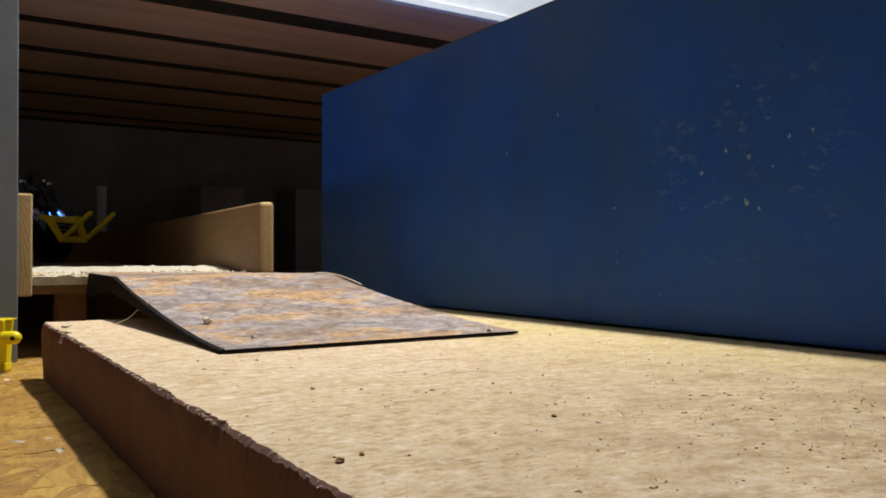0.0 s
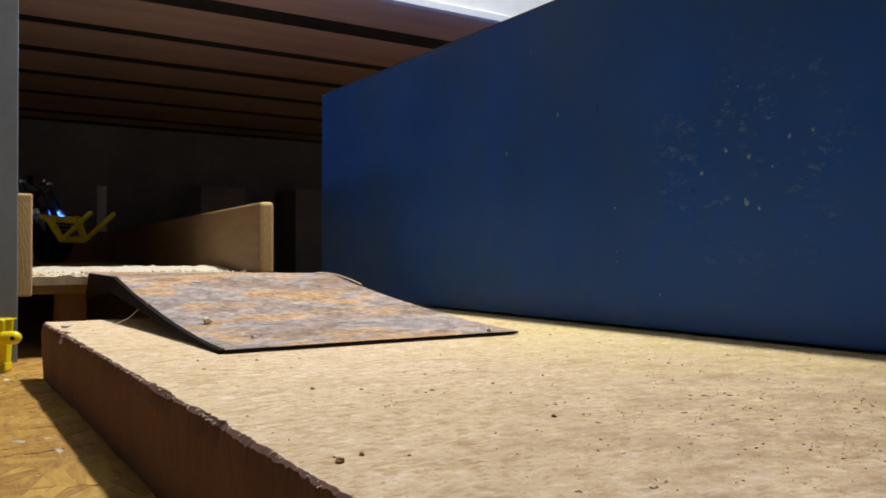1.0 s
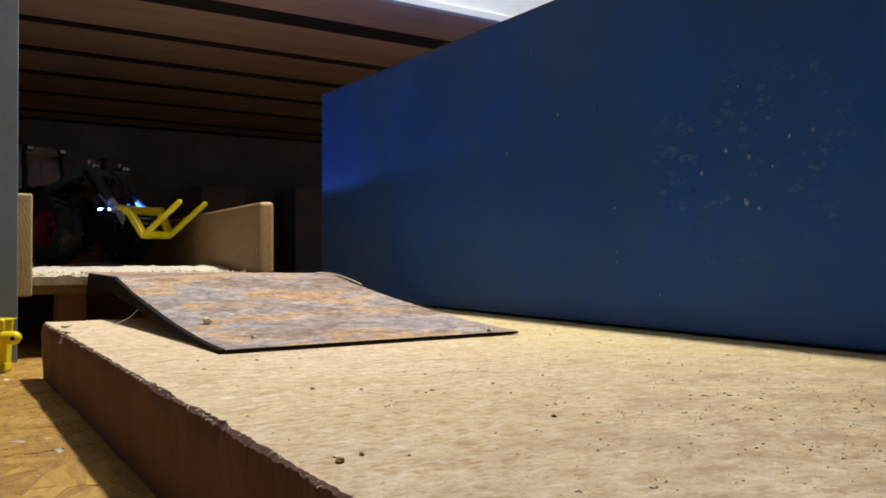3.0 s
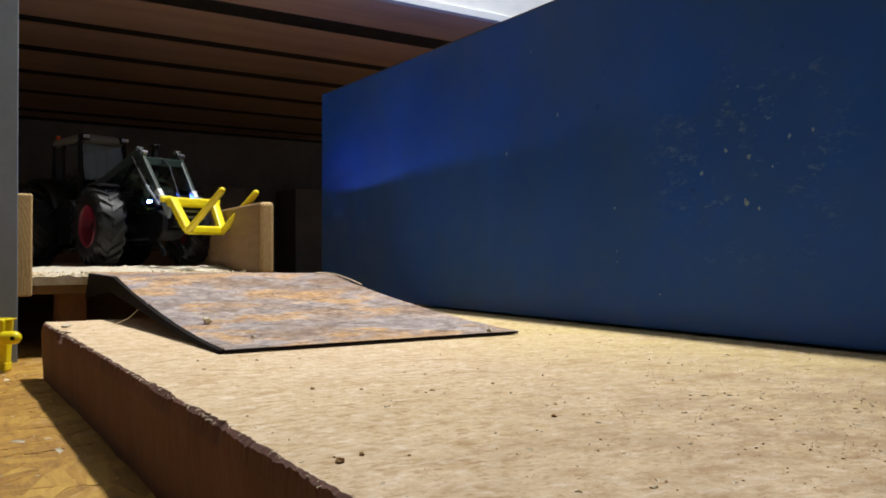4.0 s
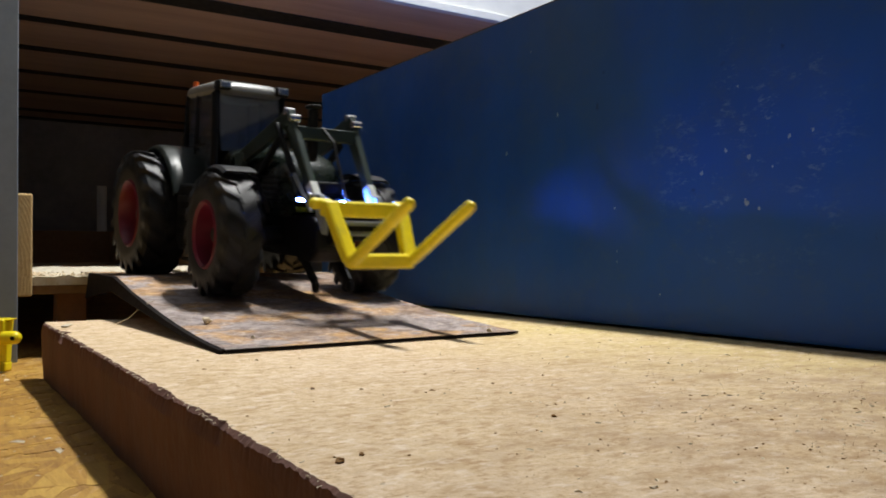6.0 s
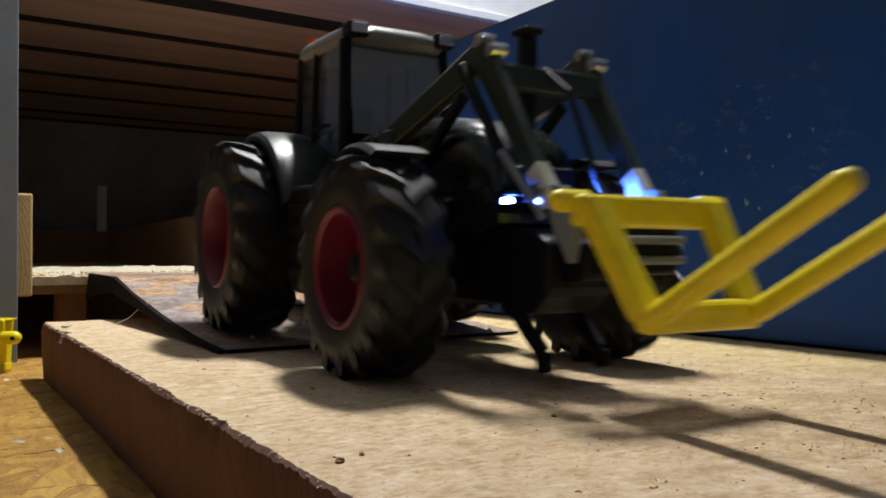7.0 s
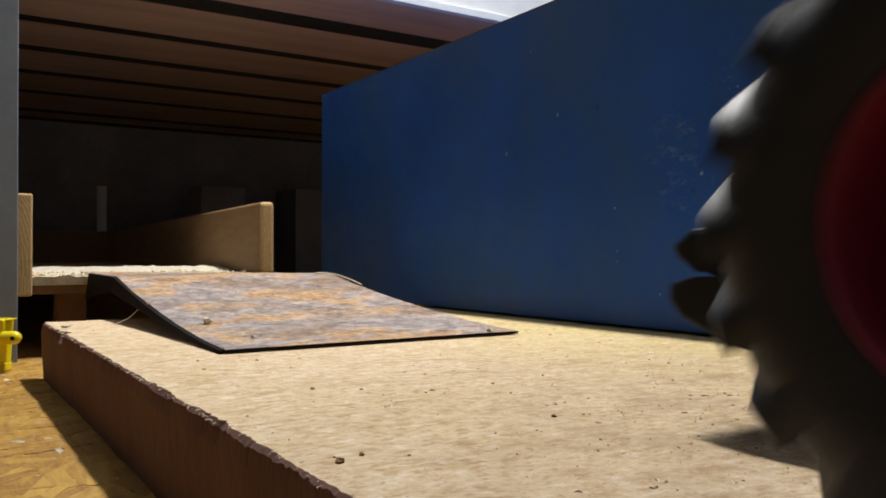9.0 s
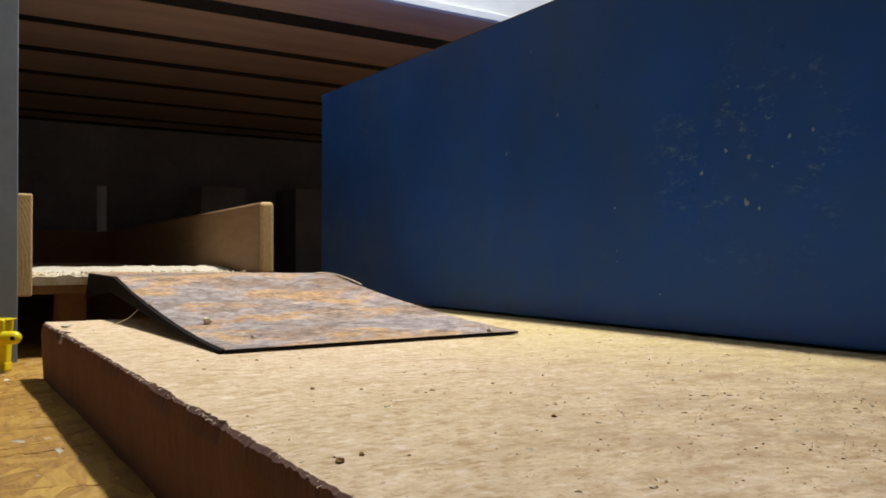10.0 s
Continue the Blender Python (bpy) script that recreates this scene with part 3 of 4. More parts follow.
def build_tractor():
    tr = empty("toy_tractor", "dark green model tractor with front loader and yellow bale fork", "toy tractor")
    # chassis and drive train
    bm = bmesh.new()
    box(bm, (-9, -112, 18), (9, 12, 36), 1.5)
    box(bm, (-13, -28, 20), (13, 16, 44), 2)
    part("chassis", bm, BLACK, tr)
    for y, z, hw in ((0, 31, 30), (-92.5, 26, 28)):
        bm = bmesh.new()
        tube(bm, [(-hw, y, z), (hw, y, z)], 4.2, 14)
        part("axle", bm, BLACK, tr)
    # hood: sloping, rounded
    bm = bmesh.new()
    rows = []
    for y, z0, z1, hw in ((-37, 34, 65, 14.5), (-60, 34, 66, 14.5), (-80, 34, 65, 14.2), (-94, 34, 63, 13.8), (-104, 35, 60, 13.2), (-109, 35, 56.5, 12.6), (-111.5, 36, 52.5, 12), (-113, 37, 48, 11.4)):
        row = []
        for k in range(17):
            a = math.pi * k / 16
            cx, cz = math.cos(a), math.sin(a)
            row.append(bm.verts.new((hw * math.copysign(abs(cx) ** 0.45, cx), y, z0 + (z1 - z0) * cz ** 0.35 if cz > 1e-6 else z0)))
        rows.append(row)
    for u, v in zip(rows, rows[1:]):
        for k in range(16):
            bm.faces.new((u[k], u[k + 1], v[k + 1], v[k]))
        bm.faces.new((u[0], v[0], v[16], u[16]))
    bm.faces.new(rows[0])
    bm.faces.new(rows[-1][::-1])
    hood = part("hood", bm, GREEN, tr, "glossy dark green hood", smooth=True)
    for sx in (-1, 1):
        for k in range(5):
            bm = bmesh.new()
            box(bm, (sx * 13.7 - 0.5, -104 + k * 1.2, 41 - k * 0.2), (sx * 13.7 + 0.5, -80, 42.2 - k * 0.2), 0, m=Matrix.Translation((0, 0, 2.6 * k)))
            part("grille_slat", bm, BLACK, hood)
    bm = bmesh.new()
    box(bm, (-8.5, -116, 44.2), (8.5, -112.2, 50), 1)
    part("grille", bm, BLACK, hood)
    # lights at the nose; lips, walls and dividers added to shape the beam
    for sx in (-1, 1):
        bm = bmesh.new()
        box(bm, (sx * 6 - 5.2, -113.70, 39.2), (sx * 6 + 5.2, -111.20, 44.2), 0.3)
        box(bm, (sx * 6 - 5.0, -118.10, 43.2), (sx * 6 + 5.0, -113.20, 44.2), 0.2)
        box(bm, (sx * 6 - 5.97, -121.70, 39.4), (sx * 6 + 5.97, -113.20, 40.6), 0)
        box(bm, (sx * 6 - 5.97, -121.60, 40.5), (sx * 6 + 5.97, -121.00, 41.4), 0)
        a, b = sorted((sx * 11.3, sx * 12.1))
        box(bm, (a, -121.7, 39.4), (b, -113.2, 41.4), 0.15)
        box(bm, (a, -114.0 if sx < 0 else -118.2, 41.2), (b, -113.2, 44.2), 0.15)
        box(bm, (sx * 6 + 0.6, -117.4, 41.2), (sx * 6 + 1.0, -113.2, 43.4), 0)
        hl = part("headlight", bm, MATT_BLACK, tr, "lit headlight with blue-white glow")
        for lx in (-3.7, 3.7):
            bm = bmesh.new()
            box(bm, (sx * 6 + lx - 1.5, -113.78, 41.1), (sx * 6 + lx + 1.5, -113.3, 42.7), 0.3)
            part("led", bm, LED, hl, "glowing blue-white diode")
    # nose weight and front linkage
    bm = bmesh.new()
    prism(bm, [(-110, 16), (-122, 17), (-128, 22), (-128, 33), (-122, 36), (-110, 36)], -9, 9, 1.2)
    part("nose_weight", bm, BLACK, tr)
    for sx in (-1, 1):
        bm = bmesh.new()
        beam(bm, (sx * 8, -112, 20), (sx * 8, -126, 9), 2, 3.5)
        beam(bm, (sx * 8, -126, 9), (sx * 8, -127, 5), 2, 4)
        part("front_link", bm, BLACK, tr)
    bm = bmesh.new()
    prism(bm, [(-127, 24), (-134, 25), (-134, 33), (-127, 34)], -4.5, 4.5, 0.8)
    part("front_coupling", bm, BLACK, tr)
    # cab
    bm = bmesh.new()
    box(bm, (-18, -40, 36), (18, 8, 50), 2)
    part("cab_floor", bm, BLACK, tr)
    for sx in (-1, 1):
        for p0, p1, w in (((4.5, 49), (3, 93), 3.0), ((-38.5, 49), (-35.5, 93), 3.4), ((-12, 49), (-12, 93), 2.0)):
            bm = bmesh.new()
            beam(bm, (sx * 18.2, *p0), (sx * 16.8, *p1), 2.4, w, 0.5)
            part("cab_pillar", bm, BLACK, tr)
        bm = bmesh.new()
        prism(bm, [(3.5, 49.5), (-37, 49.5), (-34, 92), (1.5, 92)], sx * 17.2 - 0.25, sx * 17.2 + 0.25)
        part("door_window", bm, GLASS, tr, "clear cab glass")
        bm = bmesh.new()
        tube(bm, [(sx * 18.6, -18, 52), (sx * 20.2, -18, 54), (sx * 20.2, -18, 66), (sx * 20.2, -27, 67), (sx * 18.6, -28, 67)], 0.7, 8)
        part("grab_handle", bm, BLACK, tr)
        bm = bmesh.new()
        box(bm, (sx * 15 - 3.4, -41.5, 92.8), (sx * 15 + 3.4, -35, 97.4), 0.9)
        lamp_box = part("work_light", bm, BLACK, tr, "black roof work light")
        bm = bmesh.new()
        box(bm, (sx * 15 - 2.6, -42.2, 93.6), (sx * 15 + 2.6, -41.2, 96.6), 0.4)
        part("glass_cover", bm, CHROME, lamp_box)
    for y, lean, z in ((-38.5, 3.2, 64), (5.5, -2.0, 50)):
        bm = bmesh.new()
        prism(bm, [(y, z), (y - 0.5, z), (y - 0.5 + lean, 92), (y + lean, 92)], -15.5, 15.5)
        part("windscreen", bm, GLASS, tr, "clear cab glass")
    # roof: domed, with a pale front lip
    bm = bmesh.new()
    rings = []
    for f, z in ((0.93, 91.4), (1.0, 93), (1.0, 94.8), (0.95, 96.6), (0.8, 98.0), (0.4, 98.8)):
        ring = []
        for k in range(40):
            a = math.tau * k / 40
            cx, cy = math.cos(a), math.sin(a)
            ring.append(bm.verts.new((18.8 * f * math.copysign(abs(cx) ** 0.4, cx), -15.5 + 24.5 * f * math.copysign(abs(cy) ** 0.4, cy), z)))
        rings.append(ring)
    for u, v in zip(rings, rings[1:]):
        for k in range(40):
            bm.faces.new((u[k], u[(k + 1) % 40], v[(k + 1) % 40], v[k]))
    bm.faces.new(rings[0][::-1])
    bm.faces.new(rings[-1])
    part("cab_roof", bm, ROOF_GREY, tr, "pale grey domed cab roof", smooth=True)
    bm = bmesh.new()
    tube(bm, [(-13, 4, 95.5), (-13, 4, 98), (-13, 4, 101)], 1.9, 12, 1.5)
    part("beacon", bm, ORANGE, tr, "small orange roof beacon", smooth=True)
    # seat and wheel inside
    bm = bmesh.new()
    box(bm, (-7, -18, 50.5), (7, -4, 58), 1.5)
    box(bm, (-6.5, -8, 56), (6.5, -3, 77), 1.8)
    part("seat", bm, BLACK, tr)
    bm = bmesh.new()
    tube(bm, [(0, -33, 50), (0, -28, 63)], 1.4, 8)
    tube(bm, [(5 * math.cos(k * math.tau / 16), -27 + 2 * math.sin(k * math.tau / 16), 63.5 + 4.5 * math.sin(k * math.tau / 16)) for k in range(17)], 0.6, 6)
    part("steering_wheel", bm, BLACK, tr)
    # rear fenders: curved shells over the wheels
    for sx in (-1, 1):
        bm = bmesh.new()
        outer, inner = [], []
        for k in range(15):
            a = radians(36 + 124 * k / 14)
            for lst, q in ((outer, 35.5), (inner, 34.0)):
                lst.append([bm.verts.new((sx * xx, q * math.cos(a) * 1.0 - 2, 31 + q * math.sin(a) - dz)) for xx, dz in ((17.4, 0.8), (22, 0), (32, 0), (35, 0.6), (36, 2.0))])
        for lst in (outer, inner):
            for u, v in zip(lst, lst[1:]):
                for m in range(4):
                    bm.faces.new((u[m], u[m + 1], v[m + 1], v[m]))
        for m in (0, 4):
            for k in range(14):
                bm.faces.new((outer[k][m], outer[k + 1][m], inner[k + 1][m], inner[k][m]))
        for k in (0, 14):
            for m in range(4):
                bm.faces.new((outer[k][m], outer[k][m + 1], inner[k][m + 1], inner[k][m]))
        fender = part("rear_fender", bm, FENDER_GREEN, tr, "glossy dark green rear fender", smooth=True)
        bm = bmesh.new()
        prism(bm, [(-30, 30), (-32, 44), (-28, 56), (-14, 63), (10, 62), (22, 52), (22, 34)], sx * 17.2 - 0.8, sx * 17.2 + 0.8, 0.4)
        part("fender_side", bm, FENDER_GREEN, tr)
        bm = bmesh.new()
        box(bm, (sx * 29 - 3, 20, 53), (sx * 29 + 3, 22.5, 56.5), 0.5)
        part("tail_lamp", bm, ORANGE, tr, "small orange tail lamp")
        # front fenders
        bm = bmesh.new()
        a = [[], []]
        for k in range(9):
            ang = radians(70 + 44 * k / 8)
            for lst, q in ((a[0], 28.9), (a[1], 28.1)):
                lst.append([bm.verts.new((sx * xx, -92.5 + q * math.cos(ang), 26 + q * math.sin(ang) - dz)) for xx, dz in ((25, 0), (38, 0), (39.5, 1.2))])
        for lst in a:
            for u, v in zip(lst, lst[1:]):
                for m in range(2):
                    bm.faces.new((u[m], u[m + 1], v[m + 1], v[m]))
        for m in (0, 2):
            for k in range(8):
                bm.faces.new((a[0][k][m], a[0][k + 1][m], a[1][k + 1][m], a[1][k][m]))
        for k in (0, 8):
            for m in range(2):
                bm.faces.new((a[0][k][m], a[0][k][m + 1], a[1][k][m + 1], a[1][k][m]))
        part("front_fender", bm, BLACK, tr, "thin black front fender")
        bm = bmesh.new()
        tube(bm, [(sx * 14, -92.5, 36), (sx * 20, -92.5, 50), (sx * 30, -92.5, 54.4)], 1.1, 8)
        part("fender_stay", bm, BLACK, tr)
        # tank and steps between the wheels
        bm = bmesh.new()
        prism(bm, [(-34, 20), (-37, 16), (-53, 16), (-58, 23), (-58, 43), (-54, 47), (-37, 47), (-34, 43)], sx * 14, sx * 34, 1.2)
        tank = part("fuel_tank", bm, BLACK, tr, "ribbed black fuel tank")
        for k in range(4):
            bm = bmesh.new()
            box(bm, (sx * 34.4 - 0.7, -56, 20.5 + 6 * k), (sx * 34.4 + 0.7, -37, 23.5 + 6 * k), 0.3)
            part("rib", bm, BLACK, tank)
        for z in (11.5, 17.5):
            bm = bmesh.new()
            box(bm, (sx * 30 - 4.5, -53, z), (sx * 30 + 4.5, -43, z + 1.4), 0.3)
            part("step", bm, BLACK, tr)
        bm = bmesh.new()
        beam(bm, (sx * 27, -52, 10.5), (sx * 27, -52, 22), 1, 1.4, 0)
        beam(bm, (sx * 27, -44, 10.5), (sx * 27, -44, 22), 1, 1.4, 0)
        part("step_bracket", bm, BLACK, tr)
    # rear linkage
    bm = bmesh.new()
    prism(bm, [(14, 15), (42, 12.5), (55, 14), (64.5, 18), (67, 21), (66.5, 24), (61, 25), (14, 26)], -8, 8, 1)
    part("rear_link", bm, BLACK, tr)
    bm = bmesh.new()
    prism(bm, [(14, 25), (59, 25), (61, 26.5), (65.5, 27.5), (67, 30), (63, 33), (14, 35)], -7, 7, 1)
    part("rear_coupling", bm, BLACK, tr)
    bm = bmesh.new()
    tube(bm, [(-5.2, 51.5, 34.0), (5.2, 51.5, 34.0)], 1.1, 10)
    box(bm, (-1.3, 49.8, 32.6), (1.3, 53.2, 35.8), 0.5)
    box(bm, (-5.6, 54.5, 32.8), (5.6, 56.0, 34.2), 0.4)
    part("rear_pin", bm, CHROME, tr, "bright metal hitch pin")
    # exhaust
    bm = bmesh.new()
    tube(bm, [(-19.8, -42, 44), (-19.8, -42, 76), (-19.8, -41, 91)], 1.7, 12, 1.4)
    part("exhaust", bm, BLACK, tr)
    # loader
    for sx in (-1, 1):
        bm = bmesh.new()
        beam(bm, (sx * 16, -66, 30), (sx * 16, -66, 62), 3, 7)
        part("loader_bracket", bm, LOADER_GREEN, tr)
        bm = bmesh.new()
        beam(bm, (sx * 15.4, -60, 58), (sx * 14.4, -112, 75.5), 3.0, 6.0, 0.6, 7.5)
        beam(bm, (sx * 14.4, -108.5, 77), (sx * 13.2, -130, 47), 3.0, 7.5, 0.6, 4.5)
        arm = part("loader_arm", bm, LOADER_GREEN, tr, "grey-green loader arm")
        for y, z in ((-110, 78), (-115, 75), (-133, 43.5)):
            bm = bmesh.new()
            tube(bm, [(sx * 12.4, y, z), (sx * 16.4, y, z)], 1.6, 12)
            part("pin", bm, CHROME, arm, "bright metal pin")
        bm = bmesh.new()
        beam(bm, (sx * 13.2, -129, 48.5), (sx * 12.8, -134.5, 41), 3.3, 4.6, 0.5)
        part("arm_end", bm, LIGHT_STEEL, arm, "pale metal arm end")
        bm = bmesh.new()
        beam(bm, (sx * 17.2, -105, 73), (sx * 16.8, -121, 52), 2.2, 2.4)
        cyl = part("tilt_cylinder", bm, BLACK, tr)
        bm = bmesh.new()
        tube(bm, [(sx * 16.8, -120, 53.5), (sx * 16.4, -136, 38)], 0.8, 8)
        part("piston_rod", bm, GREY_STEEL, cyl, "grey steel piston rod")
        bm = bmesh.new()
        beam(bm, (sx * 15.2, -70, 42), (sx * 14.6, -102, 67), 2.4, 2.6)
        part("lift_cylinder", bm, BLACK, tr)
        bm = bmesh.new()
        prism(bm, [(-132, 45), (-138, 44.5), (-143, 37), (-141, 29), (-136, 36)], sx * 12.8 - 1.3, sx * 12.8 + 1.3, 0.3)
        part("tool_bracket", bm, GREY_STEEL, tr, "pale grey tool bracket")
    bm = bmesh.new()
    box(bm, (-14, -117.5, 66.5), (14, -114, 72), 0.6)
    part("cross_tube", bm, LOADER_GREEN, tr, "grey-green cross tube")
    bm = bmesh.new()
    box(bm, (-7.0, -115.5, 58), (-3.2, -111.5, 79.6), 1.0)
    box(bm, (-7.8, -117, 79.6), (-2.8, -110.5, 81.4), 0.6)
    part("air_intake", bm, BLACK, tr, "black upright intake with bright cap")
    bm = bmesh.new()
    tube(bm, [(-2, -116, 72), (-1, -124, 66), (-1, -134, 46), (-2, -142, 37)], 0.7, 8)
    part("hose", bm, BLACK, tr)
    # bale fork
    bm = bmesh.new()
    box(bm, (-19, -151, 36.2), (19, -146.6, 42.4), 1.5, 3)
    fork = part("fork_frame", bm, YELLOW, tr, "yellow plastic bale fork")
    bm = bmesh.new()
    box(bm, (-14.4, -164, 17.8), (14.4, -159.4, 23.4), 1.5, 3)
    part("lower_bar", bm, YELLOW, fork)
    for sx in (-1, 1):
        bm = bmesh.new()
        beam(bm, (sx * 15.8, -148.8, 41.5), (sx * 12.9, -162, 20.5), 5.6, 4.8, 1.2, 4.6)
        part("upright", bm, YELLOW, fork)
        bm = bmesh.new()
        tube(bm, [(sx * 12.8, -161.6, 20.3), (sx * 12.8, -164.5, 21.6), (sx * 12.8, -196.6, 42.0), (sx * 12.8, -197.6, 42.7)], 2.3, 14, 2.0)
        ball(bm, (sx * 12.8, -197.6, 42.7), 2.0)
        ball(bm, (sx * 12.8, -161.6, 20.3), 2.4)
        part("tine", bm, YELLOW, fork, smooth=True)
        bm = bmesh.new()
        tube(bm, [(sx * 20.6, -146.5, 41.0), (sx * 14.5, -146.5, 41.0)], 2.2, 14)
        ball(bm, (sx * 20.6, -146.5, 41.0), 2.2)
        part("hook", bm, YELLOW, fork, smooth=True)
    bm = bmesh.new()
    box(bm, (-10, -146.4, 27), (10, -143, 37), 0.8)
    plate = part("tool_plate", bm, BLACK, tr, "black tool plate")
    for z in (30, 34):
        bm = bmesh.new()
        tube(bm, [(-10.5, -147, z), (10.5, -147, z)], 0.9, 10)
        part("rod", bm, GREY_STEEL, plate, "grey metal rod")
    wheels = []
    for x, y, r, w, lugs in ((-37.0, 0, 31.3, 21, 18), (37.0, 0, 31.3, 21, 18), (-34.0, -92.5, 26, 17.5, 17), (34.0, -92.5, 26, 17.5, 17)):
        ob = build_wheel(tr, "rear_wheel" if y == 0 else "front_wheel", x, r, w, lugs, -1 if x < 0 else 1, 0.53 if y == 0 else 0.54)
        wheels.append((ob, x, y, r))
    return tr, wheels


def build_yellow_bracket():
    """Small yellow plastic tool lying on the floor by the post."""
    yb = empty("yellow_bracket", "small yellow plastic toy coupling on the floor by the post", "toy part")
    bm = bmesh.new()
    beam(bm, (0, 0, 3), (0, 0, 20), 6, 5, 1.0, 9)
    beam(bm, (-8, 0, 16), (3, 0, 20), 6, 6, 1.0)
    part("body", bm, YELLOW, yb)
    bm = bmesh.new()
    tube(bm, [(2, -3, 13.0), (6.9, -3, 13.0)], 2.5, 16)
    ball(bm, (6.9, -3, 13.0), 2.5)
    part("knob", bm, YELLOW, yb, smooth=True)
    bm = bmesh.new()
    tube(bm, [(7.2, -5.2, 13.0), (7.2, -5.8, 13.0)], 0.8, 10)
    part("screw", bm, BLACK, yb)
    bm = bmesh.new()
    box(bm, (-7, -3, 0), (3, 3, 4), 0.9)
    part("foot", bm, YELLOW, yb)
    yb.matrix_basis = pose(0.0285, 0.412, -0.024, 0, 0, -32) @ Matrix.Diagonal((1.15, 1.15, 1.2, 1))


def build_crumbs():
    rng = random.Random(7)

    def grains(name, n, mat, label, size, spread, flat=0.5):
        verts, faces = [], []
        for _ in range(n):
            x, y, z = spread()
            r = size()
            k = len(verts)
            yaw, ln = rng.uniform(0, math.tau), rng.choice((1, 1, 1.3, 2.2))
            for a, b, c in ((-1, -0.6, 0), (1, -0.5, 0), (0.2, 0.9, 0), (-0.3, 0.1, flat * 1.6), (0.6, 0.2, flat)):
                u, v = a * r * ln * rng.uniform(0.7, 1.2), b * r * rng.uniform(0.7, 1.2)
                verts.append(((x + u * math.cos(yaw) - v * math.sin(yaw)) * MM, (y + u * math.sin(yaw) + v * math.cos(yaw)) * MM, (z + c * r) * MM))
            faces += [(k, k + 1, k + 4, k + 3), (k + 1, k + 2, k + 4), (k + 2, k, k + 3), (k + 2, k + 3, k + 4), (k, k + 2, k + 1)]
        me = bpy.data.meshes.new(name)
        me.from_pydata(verts, [], faces)
        me.materials.append(mat)
        tagged(new(name, me), label, "debris", kind="stuff")

    def hairs(name, n, mat, label, spread):
        verts, faces = [], []
        for _ in range(n):
            x, y, z = spread()
            yaw, ln, r, lift = rng.uniform(0, math.tau), rng.uniform(0.5, 1.5), rng.uniform(0.05, 0.09), rng.uniform(0.0, 0.3)
            bend = rng.uniform(-0.6, 0.6)
            k = len(verts)
            for i in range(4):
                q = i / 3
                cx, cy = x + math.cos(yaw + bend * q) * ln * q, y + math.sin(yaw + bend * q) * ln * q
                cz = z + lift * math.sin(q * 2.6)
                for dx, dy, dz in ((-r, 0, 0), (r, 0, 0), (0, r, r * 1.5)):
                    verts.append(((cx + dx) * MM, (cy + dy) * MM, (cz + dz) * MM))
            for i in range(3):
                for m in range(3):
                    a, b = k + 3 * i + m, k + 3 * i + (m + 1) % 3
                    faces.append((a, b, b + 3, a + 3))
        me = bpy.data.meshes.new(name)
        me.from_pydata(verts, [], faces)
        me.materials.append(mat)
        tagged(new(name, me), label, "debris", kind="stuff")

    def edge_spot():
        return 41.6 + rng.uniform(-0.3, 1.5), 60 + 315 * rng.random(), rng.uniform(-0.4, 0.05)

    hairs("edge_fibres", 130, CHIP, "torn pale fibres along the board edge", edge_spot)

    def on_ramp():
        y = rng.uniform(230, 380)
        return rng.uniform(75, 176), y, ramp_z(y) + 0.02

    def on_board():
        return rng.uniform(45, 226), 40 + 330 * rng.random() ** 1.4, 0.02

    grains("grit", 800, GRIT, "dark grit scattered on the pale board", lambda: 0.10 + 0.26 * rng.random() ** 6, on_board, 0.5)
    grains("shavings", 450, CHIP, "pale wood shavings scattered on the board", lambda: 0.15 + 0.45 * rng.random() ** 4, on_board, 0.35)
    def drift():
        return min(224, max(60, rng.gauss(150, 34))), min(170, max(36, rng.gauss(82, 30))), 0.02

    grains("crumb_drift", 700, GRIT, "brown crumbs strewn thickly over the board", lambda: 0.08 + 0.16 * rng.random() ** 4, drift, 0.6)
    grains("chip_drift", 550, CHIP, "pale chips strewn over the board", lambda: 0.10 + 0.28 * rng.random() ** 4, drift, 0.5)
    grains("ramp_crumbs", 260, CHIP, "pale crumbs on the rusty ramp", lambda: 0.12 + 0.35 * rng.random() ** 4, on_ramp, 0.5)
    grains("floor_shavings", 200, CHIP, "pale wood shavings on the strand board floor", lambda: 0.3 + 1.2 * rng.random() ** 4, lambda: (rng.uniform(-60, 38), rng.uniform(90, 430), -23.75), 0.3)
    grains("sawdust", 700, CHIP, "pale sawdust heaped on the platform", lambda: 0.4 + 1.6 * rng.random() ** 3, lambda: (rng.uniform(46, 160), 455 + 120 * rng.random() ** 1.5, 17.8), 0.8)
    # single crumbs that stand out
    for x, y, r in ((47.8, 100.3, 0.75), (52.2, 102.2, 0.45), (93, 108, 0.55), (69, 158, 0.5)):
        bm = bmesh.new()
        ball(bm, (0, 0, 0), r)
        for v in bm.verts:
            v.co *= rng.uniform(0.6, 1.2)
            v.co.z *= 0.6
        ob = part("crumb", bm, GRIT)
        ob.location = (x * MM, y * MM, r * 0.4 * MM)
        tagged(ob, "small dark crumb on the board", "crumb", "crumbs on the board")
    for x, y, z, r in ((82, 278, 5.9, 1.6), (87, 246, 2.4, 0.7), (167, 228.5, 1.9, 1.0)):
        bm = bmesh.new()
        ball(bm, (0, 0, 0), r)
        for v in bm.verts:
            v.co *= rng.uniform(0.6, 1.25)
        ob = part("wood_crumb", bm, CHIP)
        ob.location = (x * MM, y * MM, z * MM)
        tagged(ob, "pale wood crumb on the rusty ramp", "crumb", "crumbs on the ramp")
    bm = bmesh.new()
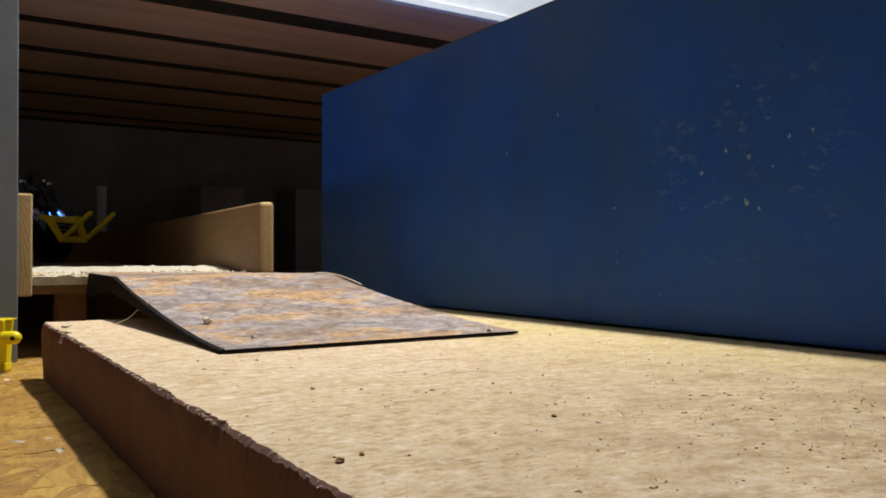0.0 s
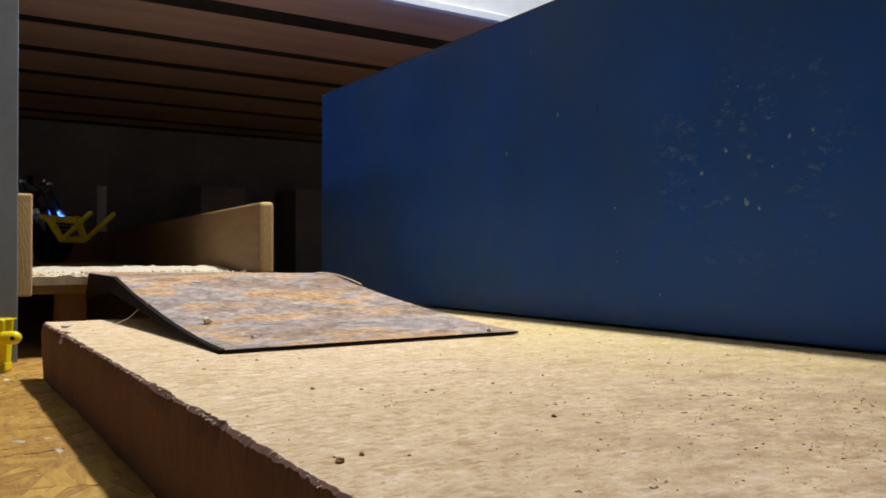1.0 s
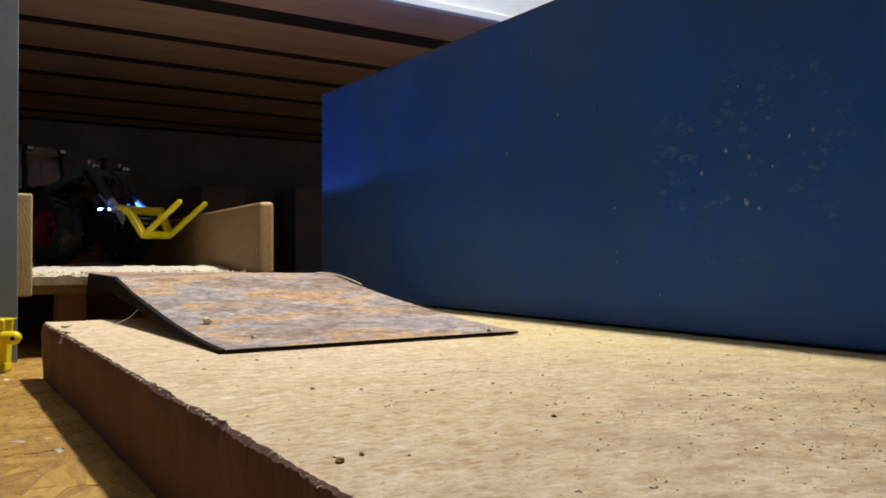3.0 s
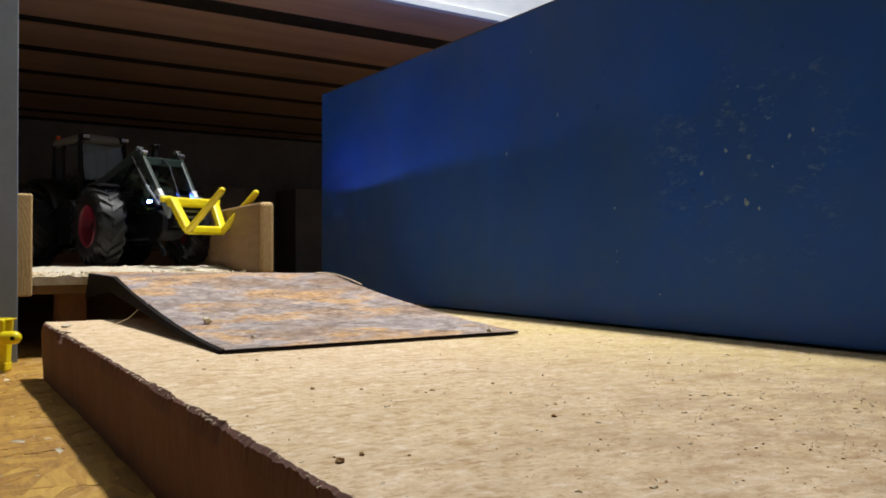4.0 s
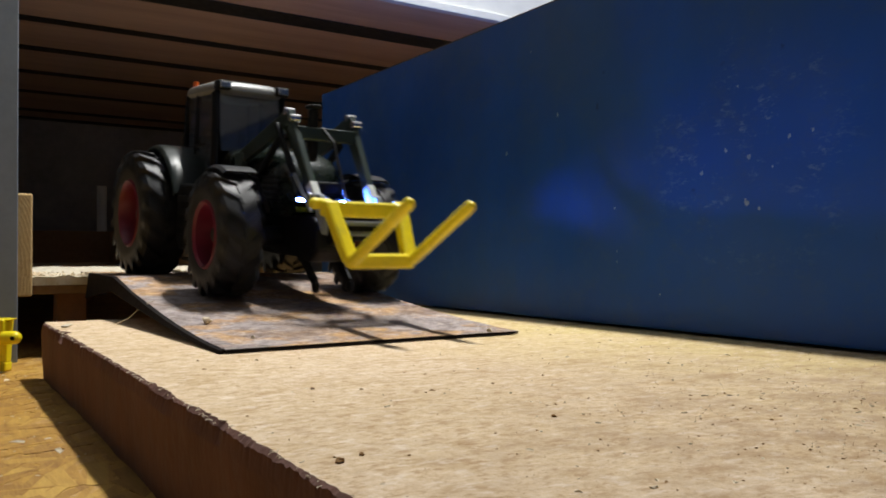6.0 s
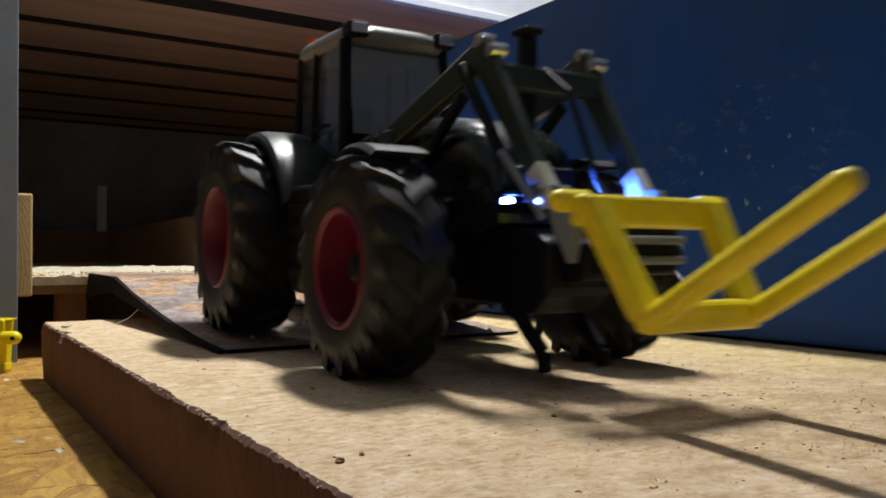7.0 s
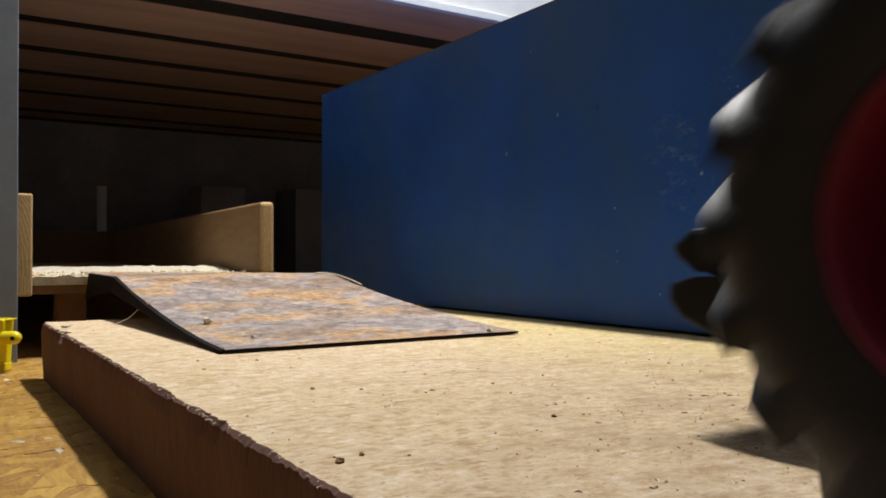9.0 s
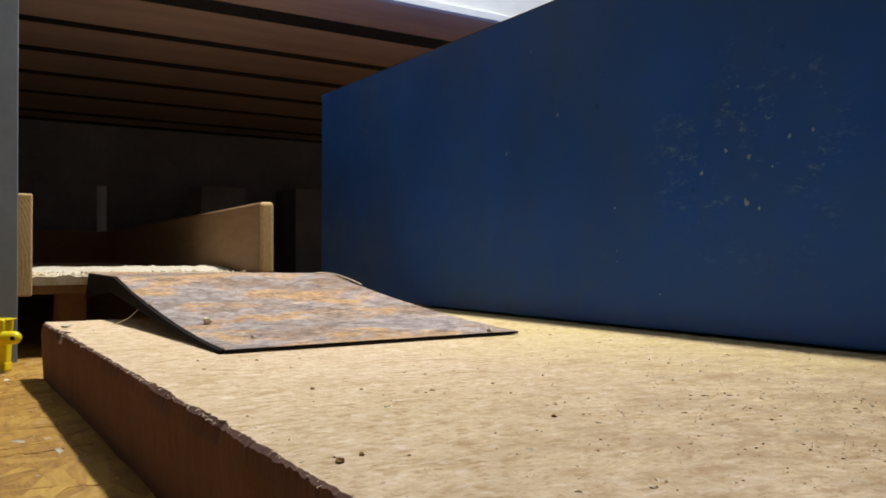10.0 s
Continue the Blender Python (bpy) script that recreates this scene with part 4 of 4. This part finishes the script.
    box(bm, (-4.5, -1.2, 0), (4.5, 1.2, 0.5), 0.2)
    ob = part("splinter", bm, WHITE_DECK)
    ob.matrix_basis = pose(0.047, 0.349, 0.0003, 0, 0, 70)
    tagged(ob, "pale splinter at the torn board edge", "splinter")
    bm = bmesh.new()
    tube(bm, [(64, 345, 0.4), (68, 338, 3), (70, 330, 7), (72, 322, 10), (73.5, 318, 11.0)], 0.12, 6)
    tagged(part("fibre", bm, CHIP), "thin pale fibre hanging from the ramp", "fibre")
    bm = bmesh.new()
    tube(bm, [(170, 386, 19.2), (175, 382, 19.4), (177.5, 374, 18.4), (178.5, 362, 16.4), (178.8, 350, 14.2)], 0.32, 8)
    tagged(part("twig", bm, CHIP), "dry bent straw lying on the ramp edge", "twig")


def build_strands():
    """Pressed wood strands that make up the floor sheet's face."""
    rng = random.Random(21)
    verts, faces = [], []
    for _ in range(2600):
        x, y = rng.uniform(-150, 44), rng.uniform(60, 470)
        yaw = rng.gauss(0.9, 0.55)
        ln, w, h = rng.uniform(5, 18), rng.uniform(0.8, 3.2), rng.uniform(0.03, 0.22)
        c, d = math.cos(yaw), math.sin(yaw)
        k = len(verts)
        for z in (-24.2, -24 + h):
            for u, v in ((-ln, -w * rng.uniform(0.4, 1)), (ln, -w * rng.uniform(0.4, 1)), (ln * rng.uniform(0.8, 1.1), w), (-ln * rng.uniform(0.8, 1.1), w)):
                verts.append(((x + u * c - v * d) * MM, (y + u * d + v * c) * MM, z * MM))
        faces += [(k, k + 3, k + 2, k + 1), (k + 4, k + 5, k + 6, k + 7)] + [(k + m, k + (m + 1) % 4, k + 4 + (m + 1) % 4, k + 4 + m) for m in range(4)]
    me = bpy.data.meshes.new("floor_strands")
    me.from_pydata(verts, [], faces)
    me.materials.append(STRAND)
    tagged(new("floor_strands", me), "golden pressed wood strands of the floor sheet", "strands", kind="stuff")


build_yellow_bracket()
build_crumbs()
build_strands()
tractor, wheels = build_tractor()

# time, x, y of the rear axle (mm), heading (degrees, left positive), lift (mm), nose up (degrees)
PATH = [(-1.0, 23.6, 926.4, 33.1, 0.1, 1.2), (0.0, 23.6, 926.4, 33.1, 0.1, 1.2), (1.0, 23.6, 926.4, 33.1, 0.1, 1.2), (1.5, 25.9, 915.7, 34.1, 0.1, 1.2), (2.0, 33.7, 863.6, 35.8, 0.1, 1.2),
        (2.5, 45.7, 808.4, 35.2, 0.1, 1.3), (2.7, 50.5, 787.0, 34.6, 0.1, 1.4), (3.8, 94.3, 687.4, 20.6, 0.1, 2.0), (4.2, 102.8, 651.5, 17.4, 0.1, 1.6), (4.5, 109.2, 622.6, 14.7, 0, 0.1),
        (5.0, 119.2, 568.5, 10.8, 0.3, -0.8), (5.5, 130.2, 508.5, 7.7, 0.1, 0), (6.8, 128.5, 288, -1.8, 0, -0.35), (7.0, 126, 258.4, -3, 0.3, -0.4), (7.3, 123, 217.5, -2.8, 0, 0.1),
        (7.6, 120.2, 176.5, -1.1, 0, 0.5), (8.0, 119.5, 135.5, 0.8, 0, 0.2), (8.4, 118.6, 89.0, 0.6, 0, 0), (8.8, 117.2, 48.3, 1.2, 0, 0), (9.2, 115.6, 6.5, 2, 0, 0),
        (9.6, 113.6, -38, 2.5, 0, 0), (10.0, 111.5, -84, 3, 0, 0), (11.0, 106, -206, 3, 0, 0)]


def path_at(t):
    """Smooth place on the path at t seconds."""
    i = max(k for k in range(1, len(PATH) - 2) if PATH[k][0] <= t + 1e-6)
    a, b, c, d = PATH[i - 1:i + 3]
    h = c[0] - b[0]
    u = (t - b[0]) / h
    out = []
    for k in (1, 2, 3, 4, 5):
        m1 = (c[k] - a[k]) / (c[0] - a[0]) * h
        m2 = (d[k] - b[k]) / (d[0] - b[0]) * h
        if b[k] == c[k] or a[k] == b[k]:
            m1 = 0
        if b[k] == c[k]:
            m2 = 0
        out.append((2 * u ** 3 - 3 * u ** 2 + 1) * b[k] + (u ** 3 - 2 * u ** 2 + u) * m1 + (3 * u ** 2 - 2 * u ** 3) * c[k] + (u ** 3 - u ** 2) * m2)
    return out


def ground_z(y):
    return 0.0 if y < 227 else ramp_z(y) if y < 385 else 18.3 + 0.001 * (y - 386)


def steer_at(t):
    return float(np.interp(t, [0, 2, 4, 5.5, 6.8, 7.0, 7.3, 7.6, 8.0, 10], [-4, -4, -8, -2, -1, 1, 8, 5, 2, 1]))


def motions():
    rows, spins = [], [[] for _ in wheels]
    gone, last = 0.0, None
    for i in range(101):
        t = i / 10
        x, y, head, lift, nod = path_at(t)
        if last:
            gone += math.hypot(x - last[0], y - last[1])
        last = (x, y)
        zr, zf = ground_z(y), ground_z(y - 92.5 * math.cos(radians(head)))
        nose = math.degrees(math.atan2(zf - zr, 92.5)) + nod
        zr += lift
        rows.append((t, pose(x * MM, y * MM, zr * MM, 0, 0, head) @ pose(0, 0, 0, -nose, 0, 0)))
        for k, (ob, wx, wy, r) in enumerate(wheels):
            turn = math.degrees(gone / r)
            spins[k].append((t, pose(wx * MM, wy * MM, r * MM, 0, 0, steer_at(t) if wy else 0) @ pose(0, 0, 0, turn, 0, 0)))
    walk(tractor, rows)
    for (ob, *_), s in zip(wheels, spins):
        walk(ob, s)


motions()
